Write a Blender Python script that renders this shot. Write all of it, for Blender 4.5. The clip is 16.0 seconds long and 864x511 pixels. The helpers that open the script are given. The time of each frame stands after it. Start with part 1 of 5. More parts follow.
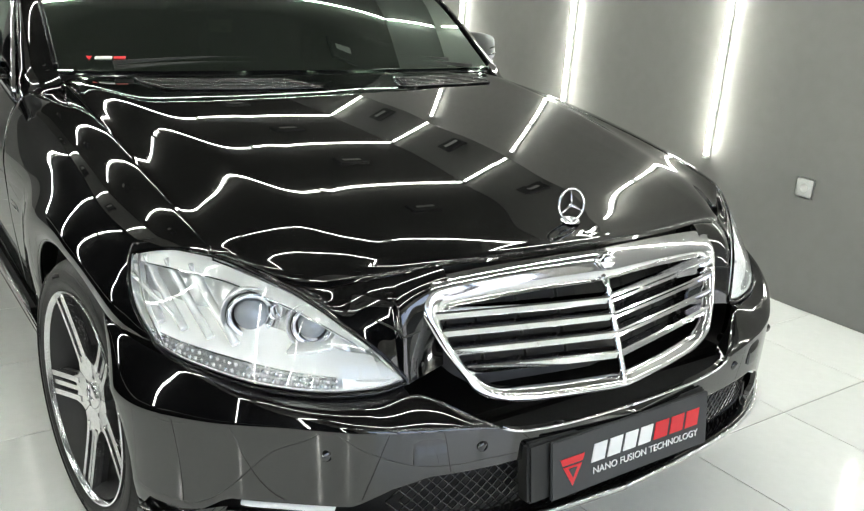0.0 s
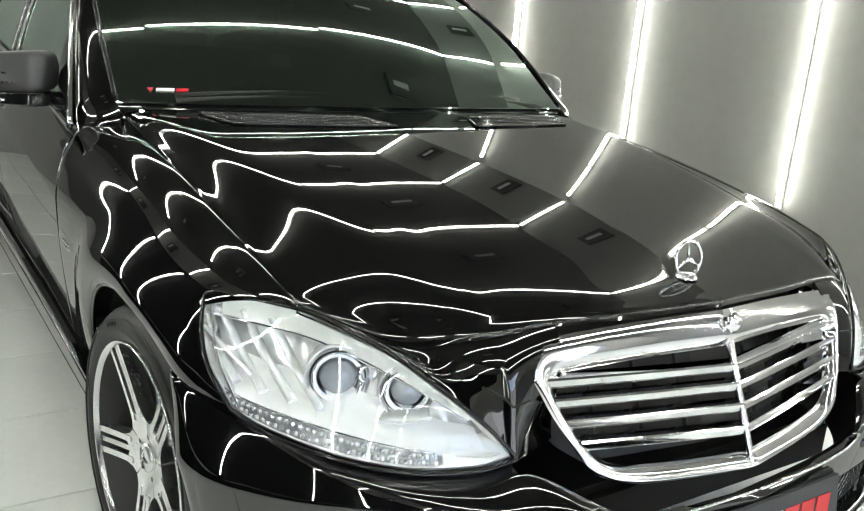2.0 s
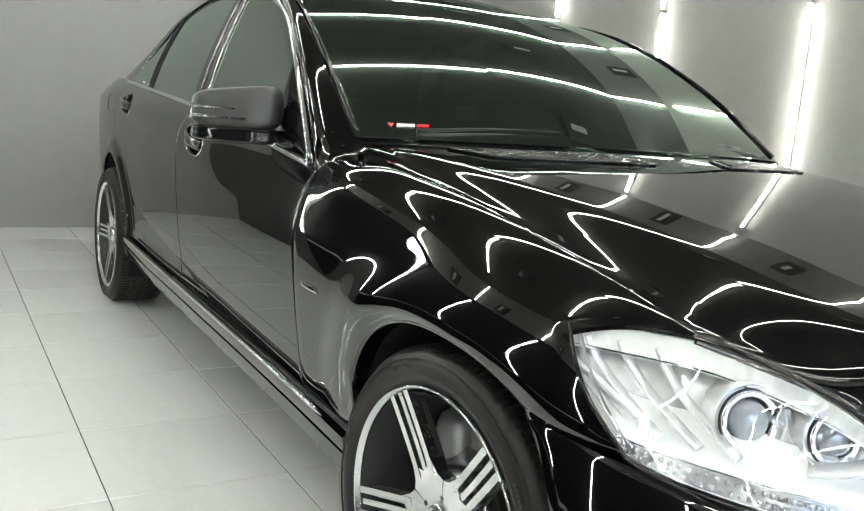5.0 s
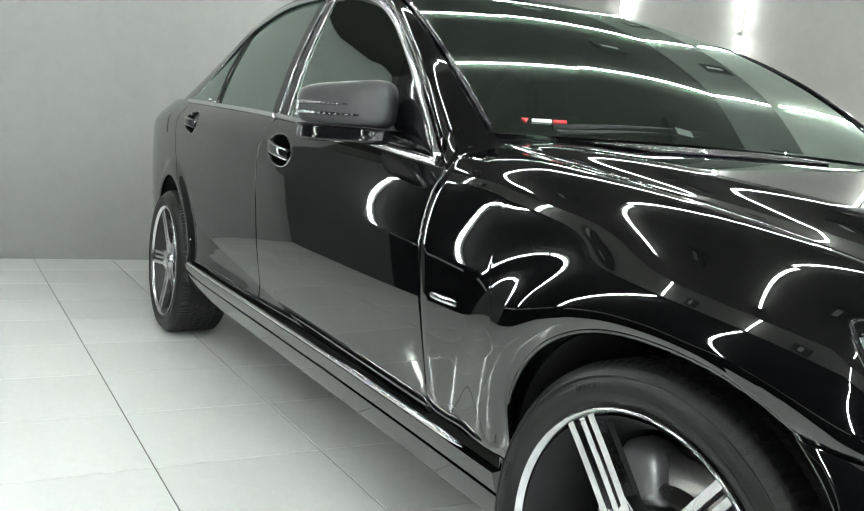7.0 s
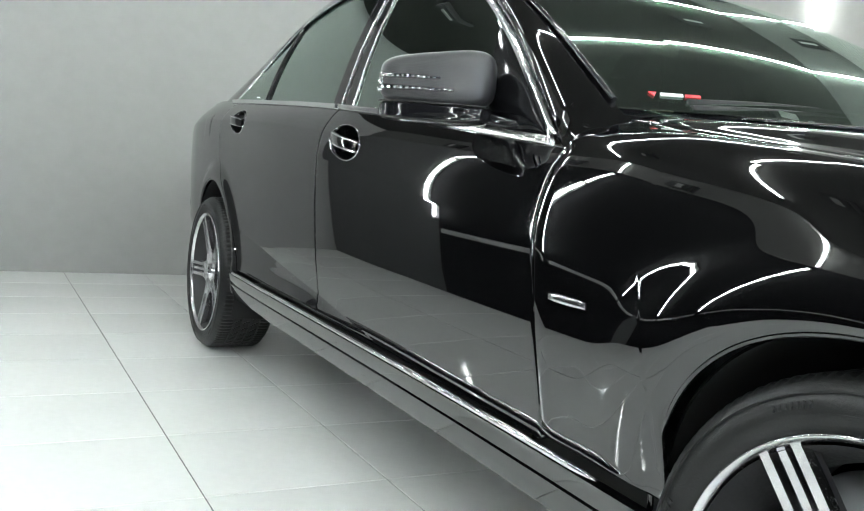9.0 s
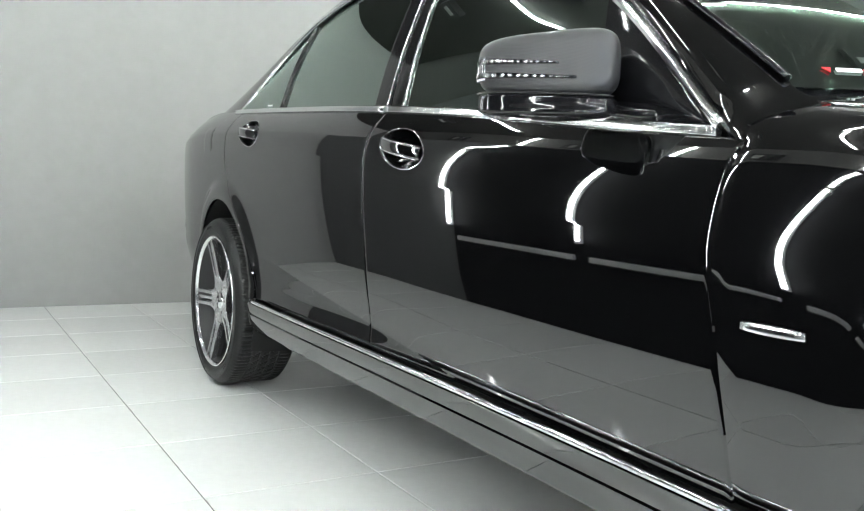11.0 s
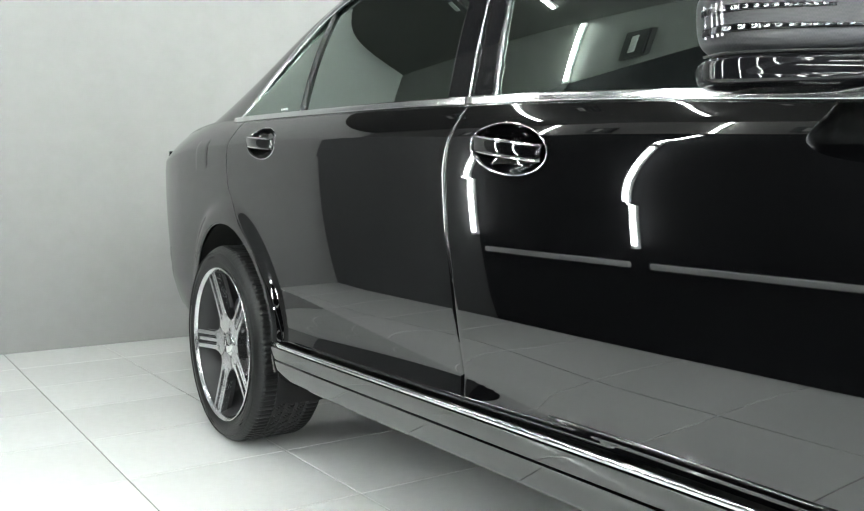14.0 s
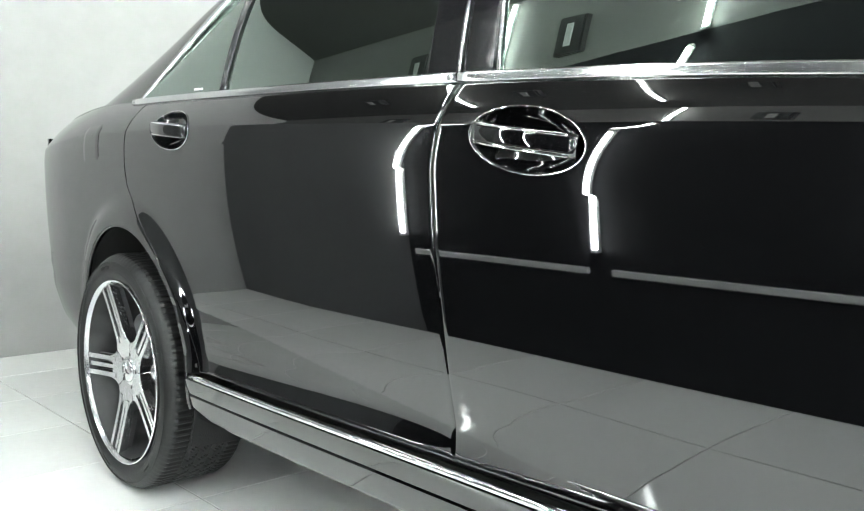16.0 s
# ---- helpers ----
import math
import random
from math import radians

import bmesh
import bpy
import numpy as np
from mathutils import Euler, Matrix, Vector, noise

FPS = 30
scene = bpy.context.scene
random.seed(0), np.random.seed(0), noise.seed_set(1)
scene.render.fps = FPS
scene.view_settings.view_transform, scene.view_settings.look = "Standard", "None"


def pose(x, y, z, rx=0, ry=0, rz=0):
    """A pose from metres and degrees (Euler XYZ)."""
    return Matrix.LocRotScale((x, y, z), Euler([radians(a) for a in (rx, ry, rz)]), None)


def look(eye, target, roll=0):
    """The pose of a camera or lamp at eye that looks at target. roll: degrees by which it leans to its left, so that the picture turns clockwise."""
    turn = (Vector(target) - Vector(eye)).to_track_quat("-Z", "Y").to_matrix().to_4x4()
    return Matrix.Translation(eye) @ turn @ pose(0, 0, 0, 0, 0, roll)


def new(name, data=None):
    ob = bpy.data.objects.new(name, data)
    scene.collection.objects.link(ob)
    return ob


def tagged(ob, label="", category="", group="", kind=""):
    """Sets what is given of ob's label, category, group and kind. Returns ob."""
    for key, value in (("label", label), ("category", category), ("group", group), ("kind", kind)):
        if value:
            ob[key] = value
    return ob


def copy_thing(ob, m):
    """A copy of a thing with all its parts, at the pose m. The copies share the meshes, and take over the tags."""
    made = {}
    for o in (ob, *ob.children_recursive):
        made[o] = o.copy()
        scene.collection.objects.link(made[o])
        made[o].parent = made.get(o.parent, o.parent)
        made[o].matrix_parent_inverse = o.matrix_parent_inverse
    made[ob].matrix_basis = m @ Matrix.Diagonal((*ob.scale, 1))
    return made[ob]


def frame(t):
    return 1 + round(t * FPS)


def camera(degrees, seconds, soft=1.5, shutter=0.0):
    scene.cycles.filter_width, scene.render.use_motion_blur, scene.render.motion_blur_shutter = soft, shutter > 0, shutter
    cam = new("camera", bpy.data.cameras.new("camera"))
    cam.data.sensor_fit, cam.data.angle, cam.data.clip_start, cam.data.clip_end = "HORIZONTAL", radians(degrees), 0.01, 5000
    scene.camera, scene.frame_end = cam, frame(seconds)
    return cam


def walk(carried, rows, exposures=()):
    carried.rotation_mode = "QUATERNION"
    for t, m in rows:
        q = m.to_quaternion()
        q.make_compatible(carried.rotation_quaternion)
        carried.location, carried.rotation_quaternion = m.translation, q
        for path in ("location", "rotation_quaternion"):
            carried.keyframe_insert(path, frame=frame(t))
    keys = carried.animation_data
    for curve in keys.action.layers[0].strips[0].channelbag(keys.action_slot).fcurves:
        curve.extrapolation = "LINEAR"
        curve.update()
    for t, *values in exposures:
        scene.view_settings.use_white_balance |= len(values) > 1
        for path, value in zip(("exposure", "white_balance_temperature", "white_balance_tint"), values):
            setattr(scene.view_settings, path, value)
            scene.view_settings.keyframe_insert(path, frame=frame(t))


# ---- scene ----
cam = camera(53.28, 16.0, soft=1.2)
PATH = [
    (0, (-1.3389, -1.9222, 1.3415), (-0.2222, -0.3875, 0.7110), 3.98),
    (0.5, (-1.3531, -1.8813, 1.3414), (-0.2556, -0.3326, 0.7113), 4.40),
    (1, (-1.3628, -1.8239, 1.3194), (-0.2756, -0.2614, 0.7058), 4.61),
    (1.5, (-1.3630, -1.7410, 1.3002), (-0.2678, -0.1688, 0.7267), 4.91),
    (2, (-1.3576, -1.6777, 1.2893), (-0.2699, -0.0874, 0.7529), 4.82),
    (2.5, (-1.3942, -1.6103, 1.2613), (-0.3274, -0.0003, 0.7415), 4.59),
    (3, (-1.4797, -1.5144, 1.2009), (-0.4207, 0.1119, 0.7177), 4.59),
    (3.5, (-1.5491, -1.4564, 1.1802), (-0.4810, 0.1760, 0.7392), 4.39),
    (4, (-1.6261, -1.4153, 1.1466), (-0.5249, 0.2086, 0.7587), 4.96),
    (4.5, (-1.6646, -1.3560, 1.1177), (-0.5973, 0.2983, 0.7653), 4.70),
    (5, (-1.7139, -1.2480, 1.0892), (-0.6988, 0.4411, 0.7482), 4.71),
    (5.2, (-1.7268, -1.2122, 1.0702), (-0.7365, 0.4940, 0.7415), 4.80),
    (7.3, (-1.8470, -0.8755, 0.9409), (-0.8601, 0.8488, 0.7110), 4.73),
    (7.5, (-1.8570, -0.8551, 0.9365), (-0.8653, 0.8678, 0.7174), 4.83),
    (8, (-1.8448, -0.7640, 0.9047), (-0.8906, 0.9843, 0.7229), 4.52),
    (8.5, (-1.8400, -0.6688, 0.8756), (-0.9041, 1.0889, 0.6892), 4.91),
    (9, (-1.8335, -0.5841, 0.8438), (-0.8931, 1.1711, 0.6570), 5.00),
    (9.2, (-1.8396, -0.5499, 0.8351), (-0.8955, 1.2018, 0.6348), 5.31),
    (11.3, (-1.9216, -0.1111, 0.8266), (-0.9085, 1.6062, 0.6689), 2.07),
    (11.5, (-1.9116, -0.0775, 0.8307), (-0.9146, 1.6492, 0.6734), 1.97),
    (12, (-1.9187, 0.0067, 0.8244), (-0.9215, 1.7343, 0.6799), 1.08),
    (12.5, (-1.9189, 0.1191, 0.8215), (-0.8973, 1.8332, 0.6860), 0.89),
    (13, (-1.9373, 0.2416, 0.8307), (-0.8795, 1.9336, 0.6953), 0.32),
    (13.5, (-1.9522, 0.3210, 0.8298), (-0.8618, 1.9920, 0.6935), -0.07),
    (14, (-1.9465, 0.4214, 0.8261), (-0.8320, 2.0762, 0.6870), -0.45),
    (14.5, (-1.9117, 0.5217, 0.8229), (-0.7991, 2.1764, 0.6678), -0.45),
    (15, (-1.8770, 0.6243, 0.8184), (-0.7408, 2.2626, 0.6604), -0.04),
    (15.5, (-1.8465, 0.7457, 0.8423), (-0.6420, 2.3334, 0.6738), -0.29),
    (16, (-1.8411, 0.8421, 0.8484), (-0.5250, 2.3392, 0.6855), -0.32),
]
# exposure settles brighter as the camera turns to the side
EXPO = [(0.0, 2.0, 6650, 10), (2.0, 2.02, 6650, 10), (4.0, 2.2, 6650, 10), (5.0, 2.28, 6650, 10), (7.5, 2.58, 6200, 10), (9.0, 2.66, 6130, 11), (12.0, 3.0, 6240, 13), (14.0, 3.08, 6230, 12), (15.0, 3.27, 6210, 12), (15.5, 3.28, 6200, 11), (16.0, 3.50, 6190, 11)]
walk(cam, [(t, look(eye, target, roll)) for t, eye, target, roll in PATH], EXPO)


# ---- world and light ----
world = bpy.data.worlds.new("daylight")
scene.world = world
world.use_nodes = True
_n = world.node_tree.nodes
_sky = _n.new("ShaderNodeTexSky")
_sky.sky_type = "NISHITA"
_sky.sun_disc = False
_sky.sun_elevation = radians(50)
_sky.sun_rotation = radians(160)
_n["Background"].inputs["Strength"].default_value = 0.15
world.node_tree.links.new(_sky.outputs["Color"], _n["Background"].inputs["Color"])
sun = new("sun", bpy.data.lights.new("sun", "SUN"))
sun.data.energy = 4.5
sun.data.angle = radians(0.5)
sun.data.color = (1.0, 0.96, 0.9)
sun.matrix_world = look((3, 4, 9), (0, 0, 0))

# ---- room numbers ----
XR, XL, YB, YF = 2.15, -2.28, 5.46, -4.45      # inner faces of the walls
WALL_H, CEIL_Z, CEIL_X = 2.38, 2.83, 1.87       # chamfered ceiling
RIB0, RIB = 0.655, 1.02                          # spacing of the lamp arches
TILE, TX0, TY0 = 0.500, -1.305, 0.98

# ---- materials ----


def mat(name, color, rough=0.5, metal=0.0, spec=0.5, grain=0.0, scale=8.0, bump=0.0, bscale=200.0, coat=0.0, rvar=0.0):
    """A principled material with two scales of variation in colour, roughness and relief."""
    m = bpy.data.materials.new(name)
    m.use_nodes = True
    t = m.node_tree
    b = t.nodes["Principled BSDF"]
    b.inputs["Base Color"].default_value = (*color, 1)
    b.inputs["Roughness"].default_value = rough
    b.inputs["Metallic"].default_value = metal
    b.inputs["Specular IOR Level"].default_value = spec
    b.inputs["Coat Weight"].default_value = coat
    b.inputs["Coat Roughness"].default_value = 0.02
    tc = t.nodes.new("ShaderNodeTexCoord")
    if grain or rvar:
        big, small = t.nodes.new("ShaderNodeTexNoise"), t.nodes.new("ShaderNodeTexNoise")
        big.inputs["Scale"].default_value, small.inputs["Scale"].default_value = scale * 0.25, scale * 6
        big.inputs["Detail"].default_value = 5
        for q in (big, small):
            t.links.new(tc.outputs["Object"], q.inputs["Vector"])
        mixn = t.nodes.new("ShaderNodeMath")
        mixn.operation = "ADD"
        t.links.new(big.outputs["Fac"], mixn.inputs[0])
        t.links.new(small.outputs["Fac"], mixn.inputs[1])
        if grain:
            mr = t.nodes.new("ShaderNodeMapRange")
            mr.inputs["From Min"].default_value, mr.inputs["From Max"].default_value = 0.6, 1.4
            mr.inputs["To Min"].default_value, mr.inputs["To Max"].default_value = 1 - grain, 1 + grain
            t.links.new(mixn.outputs[0], mr.inputs["Value"])
            vm = t.nodes.new("ShaderNodeVectorMath")
            vm.operation = "SCALE"
            vm.inputs[0].default_value = color
            t.links.new(mr.outputs[0], vm.inputs["Scale"])
            t.links.new(vm.outputs[0], b.inputs["Base Color"])
        if rvar:
            rr = t.nodes.new("ShaderNodeMapRange")
            rr.inputs["From Min"].default_value, rr.inputs["From Max"].default_value = 0.6, 1.4
            rr.inputs["To Min"].default_value, rr.inputs["To Max"].default_value = max(0, rough - rvar), rough + rvar
            t.links.new(mixn.outputs[0], rr.inputs["Value"])
            t.links.new(rr.outputs[0], b.inputs["Roughness"])
    if bump:
        nz, bp = t.nodes.new("ShaderNodeTexNoise"), t.nodes.new("ShaderNodeBump")
        nz.inputs["Scale"].default_value = bscale
        nz.inputs["Detail"].default_value = 3
        bp.inputs["Strength"].default_value = bump
        bp.inputs["Distance"].default_value = 0.002
        t.links.new(tc.outputs["Object"], nz.inputs["Vector"])
        t.links.new(nz.outputs["Fac"], bp.inputs["Height"])
        t.links.new(bp.outputs[0], b.inputs["Normal"])
    return m


def lamp_mat(name, color, strength):
    m = bpy.data.materials.new(name)
    m.use_nodes = True
    b = m.node_tree.nodes["Principled BSDF"]
    b.inputs["Base Color"].default_value = (0.8, 0.8, 0.8, 1)
    b.inputs["Emission Color"].default_value = (*color, 1)
    b.inputs["Emission Strength"].default_value = strength
    return m


def glass_mat(name, tint, rough=0.0, ior=1.5):
    """A thin pane: tinted see-through light under a real mirror coat."""
    m = bpy.data.materials.new(name)
    m.use_nodes = True
    t = m.node_tree
    out = t.nodes["Material Output"]
    t.nodes.remove(t.nodes["Principled BSDF"])
    tr, gl, lw, mx = (t.nodes.new(k) for k in ("ShaderNodeBsdfTransparent", "ShaderNodeBsdfGlossy", "ShaderNodeLayerWeight", "ShaderNodeMixShader"))
    lw.inputs["Blend"].default_value = 0.5
    pw, mr = t.nodes.new("ShaderNodeMath"), t.nodes.new("ShaderNodeMapRange")
    pw.operation = "POWER"
    pw.inputs[1].default_value = 5.0
    mr.inputs["To Min"].default_value = ((ior - 1) / (ior + 1)) ** 2
    tr.inputs["Color"].default_value = (*tint, 1)
    gl.inputs["Roughness"].default_value = rough
    gl.inputs["Color"].default_value = (0.86, 1.0, 0.92, 1) if ior > 1.55 else (1, 1, 1, 1)
    t.links.new(lw.outputs["Facing"], pw.inputs[0])
    t.links.new(pw.outputs[0], mr.inputs["Value"])
    t.links.new(mr.outputs[0], mx.inputs[0])
    t.links.new(tr.outputs[0], mx.inputs[1])
    t.links.new(gl.outputs[0], mx.inputs[2])
    t.links.new(mx.outputs[0], out.inputs["Surface"])
    return m


PAINT = mat("black_paint", (0.0015, 0.0015, 0.0017), 0.018, spec=0.5)
PAINT.node_tree.nodes["Principled BSDF"].inputs["IOR"].default_value = 1.88
GLOSS = mat("gloss_black_trim", (0.006, 0.006, 0.007), 0.06, spec=0.5, rvar=0.03, scale=20)
CHROME = mat("chrome", (0.86, 0.86, 0.88), 0.06, 1.0, rvar=0.04, scale=30)
BRIGHT = mat("anodised_trim", (0.76, 0.76, 0.77), 0.15, 1.0, rvar=0.02, scale=40)
SATIN = mat("satin_chrome", (0.75, 0.75, 0.76), 0.2, 1.0, rvar=0.06, scale=40)
RUBBER = mat("tyre_rubber", (0.009, 0.009, 0.009), 0.42, spec=0.4, grain=0.25, scale=30, bump=0.25, bscale=300)
PLASTIC = mat("black_plastic", (0.012, 0.012, 0.012), 0.55, grain=0.2, scale=30, bump=0.2, bscale=400)
LINER = mat("wheel_arch_felt", (0.008, 0.008, 0.008), 0.9, grain=0.3, scale=40, bump=0.4, bscale=300)
ALLOY = mat("machined_alloy", (0.72, 0.72, 0.73), 0.24, 1.0, rvar=0.06, scale=60, bump=0.02, bscale=500)
# grey barrel, taken darker: the shade inside the rim is put into its colour
BARREL = mat("shade_grey_barrel", (0.035, 0.035, 0.036), 0.5, 0.3, rvar=0.1, scale=30)
ALLOY_D = mat("grey_alloy", (0.055, 0.055, 0.057), 0.45, 0.4, rvar=0.06, scale=40)
DISC = mat("brake_disc_steel", (0.35, 0.34, 0.33), 0.35, 1.0, grain=0.2, scale=60, rvar=0.1)
CALIPER = mat("caliper_silver", (0.35, 0.35, 0.36), 0.4, 0.7, rvar=0.08)
GLASS = glass_mat("tinted_window_glass", (0.10, 0.12, 0.11), ior=3.3)
SCREEN = glass_mat("windscreen_glass", (0.28, 0.34, 0.29), ior=3.9)
CLEAR = glass_mat("clear_lamp_cover", (0.96, 0.97, 0.98), ior=1.45)
LENS = mat("projector_glass", (0.32, 0.34, 0.37), 0.03, 0.3, spec=0.9, coat=1.0)
REFLECT = mat("lamp_reflector", (0.97, 0.97, 0.97), 0.20, 0.6, rvar=0.06, scale=60)
BROW = mat("ribbed_silver", (0.85, 0.85, 0.83), 0.38, 0.35, rvar=0.08, scale=40)
LAMPWHITE = mat("lamp_inner_white", (0.95, 0.95, 0.95), 0.45, 0.0, rvar=0.08, scale=20)
FLUTE = mat("mirror_reflector", (0.93, 0.93, 0.93), 0.07, 1.0, rvar=0.05, scale=60)
LEDCELL = mat("led_cell", (0.5, 0.5, 0.5), 0.2, 0.5, spec=0.8)
FLOOD_LENS = mat("floodlight_glass", (0.34, 0.34, 0.33), 0.35, rvar=0.06, scale=40)
LEATHER = mat("dark_leather", (0.02, 0.02, 0.02), 0.5, grain=0.2, scale=20, bump=0.2, bscale=250)
BEIGE = mat("beige_fabric", (0.28, 0.26, 0.18), 0.8, grain=0.15, scale=30, bump=0.2)
RED = mat("red_print", (0.65, 0.02, 0.03), 0.35, grain=0.05)
WHITE_P = mat("white_print", (0.8, 0.8, 0.8), 0.35, grain=0.03)
BOARD = mat("charcoal_board", (0.035, 0.037, 0.04), 0.45, grain=0.1, scale=20, bump=0.05)
CARBON = mat("mirror_cap_grey", (0.05, 0.05, 0.051), 0.34, 0.0, spec=0.6)
_ct = CARBON.node_tree
_ck, _cc = _ct.nodes.new("ShaderNodeTexChecker"), _ct.nodes.new("ShaderNodeTexCoord")
_ck.inputs["Scale"].default_value = 380
_ck.inputs["Color1"].default_value = (0.034, 0.034, 0.036, 1)
_ck.inputs["Color2"].default_value = (0.024, 0.024, 0.026, 1)
_ct.links.new(_cc.outputs["Object"], _ck.inputs["Vector"])
_ct.links.new(_ck.outputs["Color"], _ct.nodes["Principled BSDF"].inputs["Base Color"])
SLOPE = mat("dark_grey_slope_paint", (0.115, 0.114, 0.110), 0.7, grain=0.05, scale=3, bump=0.12, bscale=120, spec=0.3)
WALL = mat("grey_wall_paint", (0.25, 0.245, 0.235), 0.7, grain=0.05, scale=3, bump=0.12, bscale=120, spec=0.3)
WALL_B = mat("light_grey_wall_paint", (0.26, 0.258, 0.254), 0.6, grain=0.05, scale=2, bump=0.1, bscale=100, spec=0.35)
WALL_D = mat("charcoal_wall_paint", (0.012, 0.012, 0.0135), 0.7, grain=0.08, scale=3, bump=0.12, bscale=120, spec=0.06)
WALL_FADE = mat("brightened_charcoal_paint", (0.15, 0.15, 0.153), 0.7, grain=0.08, scale=3, bump=0.12, bscale=120, spec=0.2)
CEIL = mat("dark_ceiling_paint", (0.055, 0.054, 0.052), 0.8, grain=0.05, scale=3, bump=0.1, spec=0.08)
GROUT = mat("grey_grout", (0.11, 0.105, 0.10), 0.9, grain=0.15, scale=30)
PVC = mat("white_plastic", (0.78, 0.78, 0.76), 0.4, grain=0.03, rvar=0.05)
TRIM = mat("white_trunking", (0.75, 0.75, 0.74), 0.45, grain=0.05)
CONCRETE = mat("outside_paving", (0.4, 0.4, 0.4), 0.85, grain=0.2, scale=6, bump=0.3, bscale=60)
FARWALL = mat("pale_render", (0.45, 0.45, 0.44), 0.8, grain=0.1, scale=2, bump=0.1)
TUBE = lamp_mat("lit_tube", (0.95, 1.0, 0.92), 14.5)
FLOORM = mat("white_porcelain_tile", (0.80, 0.805, 0.79), 0.09, grain=0.035, scale=5, rvar=0.03, spec=0.5, bump=0.015, bscale=30)
_t = FLOORM.node_tree
_oi, _hs = _t.nodes.new("ShaderNodeObjectInfo"), _t.nodes.new("ShaderNodeHueSaturation")
_mr = _t.nodes.new("ShaderNodeMapRange")
_mr.inputs["To Min"].default_value, _mr.inputs["To Max"].default_value = 0.96, 1.03
_src = _t.nodes["Principled BSDF"].inputs["Base Color"].links[0].from_socket
_t.links.new(_oi.outputs["Random"], _mr.inputs["Value"])
_t.links.new(_mr.outputs[0], _hs.inputs["Value"])
_t.links.new(_src, _hs.inputs["Color"])
_t.links.new(_hs.outputs[0], _t.nodes["Principled BSDF"].inputs["Base Color"])

# ---- mesh helpers ----
RIMMED = {}      # meshes with normals of their own


def link(name, verts, faces, material, parent=None, label="", smooth=True, normal=None):
    me = bpy.data.meshes.new(name)
    me.from_pydata([tuple(map(float, v)) for v in verts], [], faces)
    me.polygons.foreach_set("use_smooth", [smooth] * len(me.polygons))
    if normal is not None:
        me.normals_split_custom_set_from_vertices([tuple(map(float, q)) for q in normal])
        RIMMED[name, len(RIMMED)] = (me, np.array(normal, float))
    me.materials.append(material)
    ob = new(name, me)
    ob.parent = parent
    if label:
        ob["label"] = label
    return ob


def part(name, bm, material, parent=None, label="", smooth=False):
    me = bpy.data.meshes.new(name)
    bm.to_mesh(me)
    bm.free()
    me.polygons.foreach_set("use_smooth", [smooth] * len(me.polygons))
    me.materials.append(material)
    ob = new(name, me)
    ob.parent = parent
    if label:
        ob["label"] = label
    return ob


def empty(name, label, category, group=""):
    return tagged(new(name), label, category, group)


def pchip(xs, ys):
    """A smooth curve through the points that never overshoots; straight beyond its ends."""
    xs, ys = np.array(xs, float), np.array(ys, float)
    h, d = np.diff(xs), np.diff(ys) / np.diff(xs)
    m = np.zeros(len(xs))
    m[0], m[-1] = d[0], d[-1]
    for i in range(1, len(xs) - 1):
        if d[i - 1] * d[i] > 0:
            w1, w2 = 2 * h[i] + h[i - 1], h[i] + 2 * h[i - 1]
            m[i] = (w1 + w2) / (w1 / d[i - 1] + w2 / d[i])

    def f(x):
        x = np.asarray(x, float)
        xc = np.clip(x, xs[0], xs[-1])
        i = np.clip(np.searchsorted(xs, xc) - 1, 0, len(xs) - 2)
        t = (xc - xs[i]) / h[i]
        y = (2 * t**3 - 3 * t**2 + 1) * ys[i] + (t**3 - 2 * t**2 + t) * h[i] * m[i] + (3 * t**2 - 2 * t**3) * ys[i + 1] + (t**3 - t**2) * h[i] * m[i + 1]
        return y + np.where(x < xs[0], (x - xs[0]) * m[0], 0) + np.where(x > xs[-1], (x - xs[-1]) * m[-1], 0)

    return f


def spline(pts, n):
    """n points evenly along a smooth curve through pts (rows)."""
    p = np.array(pts, float)
    q = np.vstack([2 * p[0] - p[1], p, 2 * p[-1] - p[-2]])
    out = []
    for i in range(1, len(q) - 2):
        for t in np.linspace(0, 1, 24, endpoint=False):
            a, b, c, d = q[i - 1], q[i], q[i + 1], q[i + 2]
            out.append(0.5 * (2 * b + (c - a) * t + (2 * a - 5 * b + 4 * c - d) * t * t + (3 * b - a - 3 * c + d) * t**3))
    out.append(p[-1])
    out = np.array(out)
    s = np.concatenate([[0], np.cumsum(np.linalg.norm(np.diff(out, axis=0), axis=1))])
    return np.stack([np.interp(np.linspace(0, s[-1], n), s, out[:, k]) for k in range(p.shape[1])], 1)


def normals(P):
    du, dv = np.gradient(P, axis=0), np.gradient(P, axis=1)
    n = np.cross(du, dv)
    n /= np.maximum(np.linalg.norm(n, axis=2, keepdims=True), 1e-9)
    c = np.stack([0 * P[..., 0], np.clip(P[..., 1], 0.2, 3.4), 0 * P[..., 2] + 0.5], -1)
    return n if np.sum(n * (P - c)) > 0 else -n


def edged(n, e=0.004, span=1.0):
    """n steps from 0 to 1 with an extra step close to either end, for a rounded rim."""
    k = e / span
    return np.concatenate([[0], [k], np.linspace(0, 1, n)[1:-1] * (1 - 4 * k) + 2 * k, [1 - k], [1]])


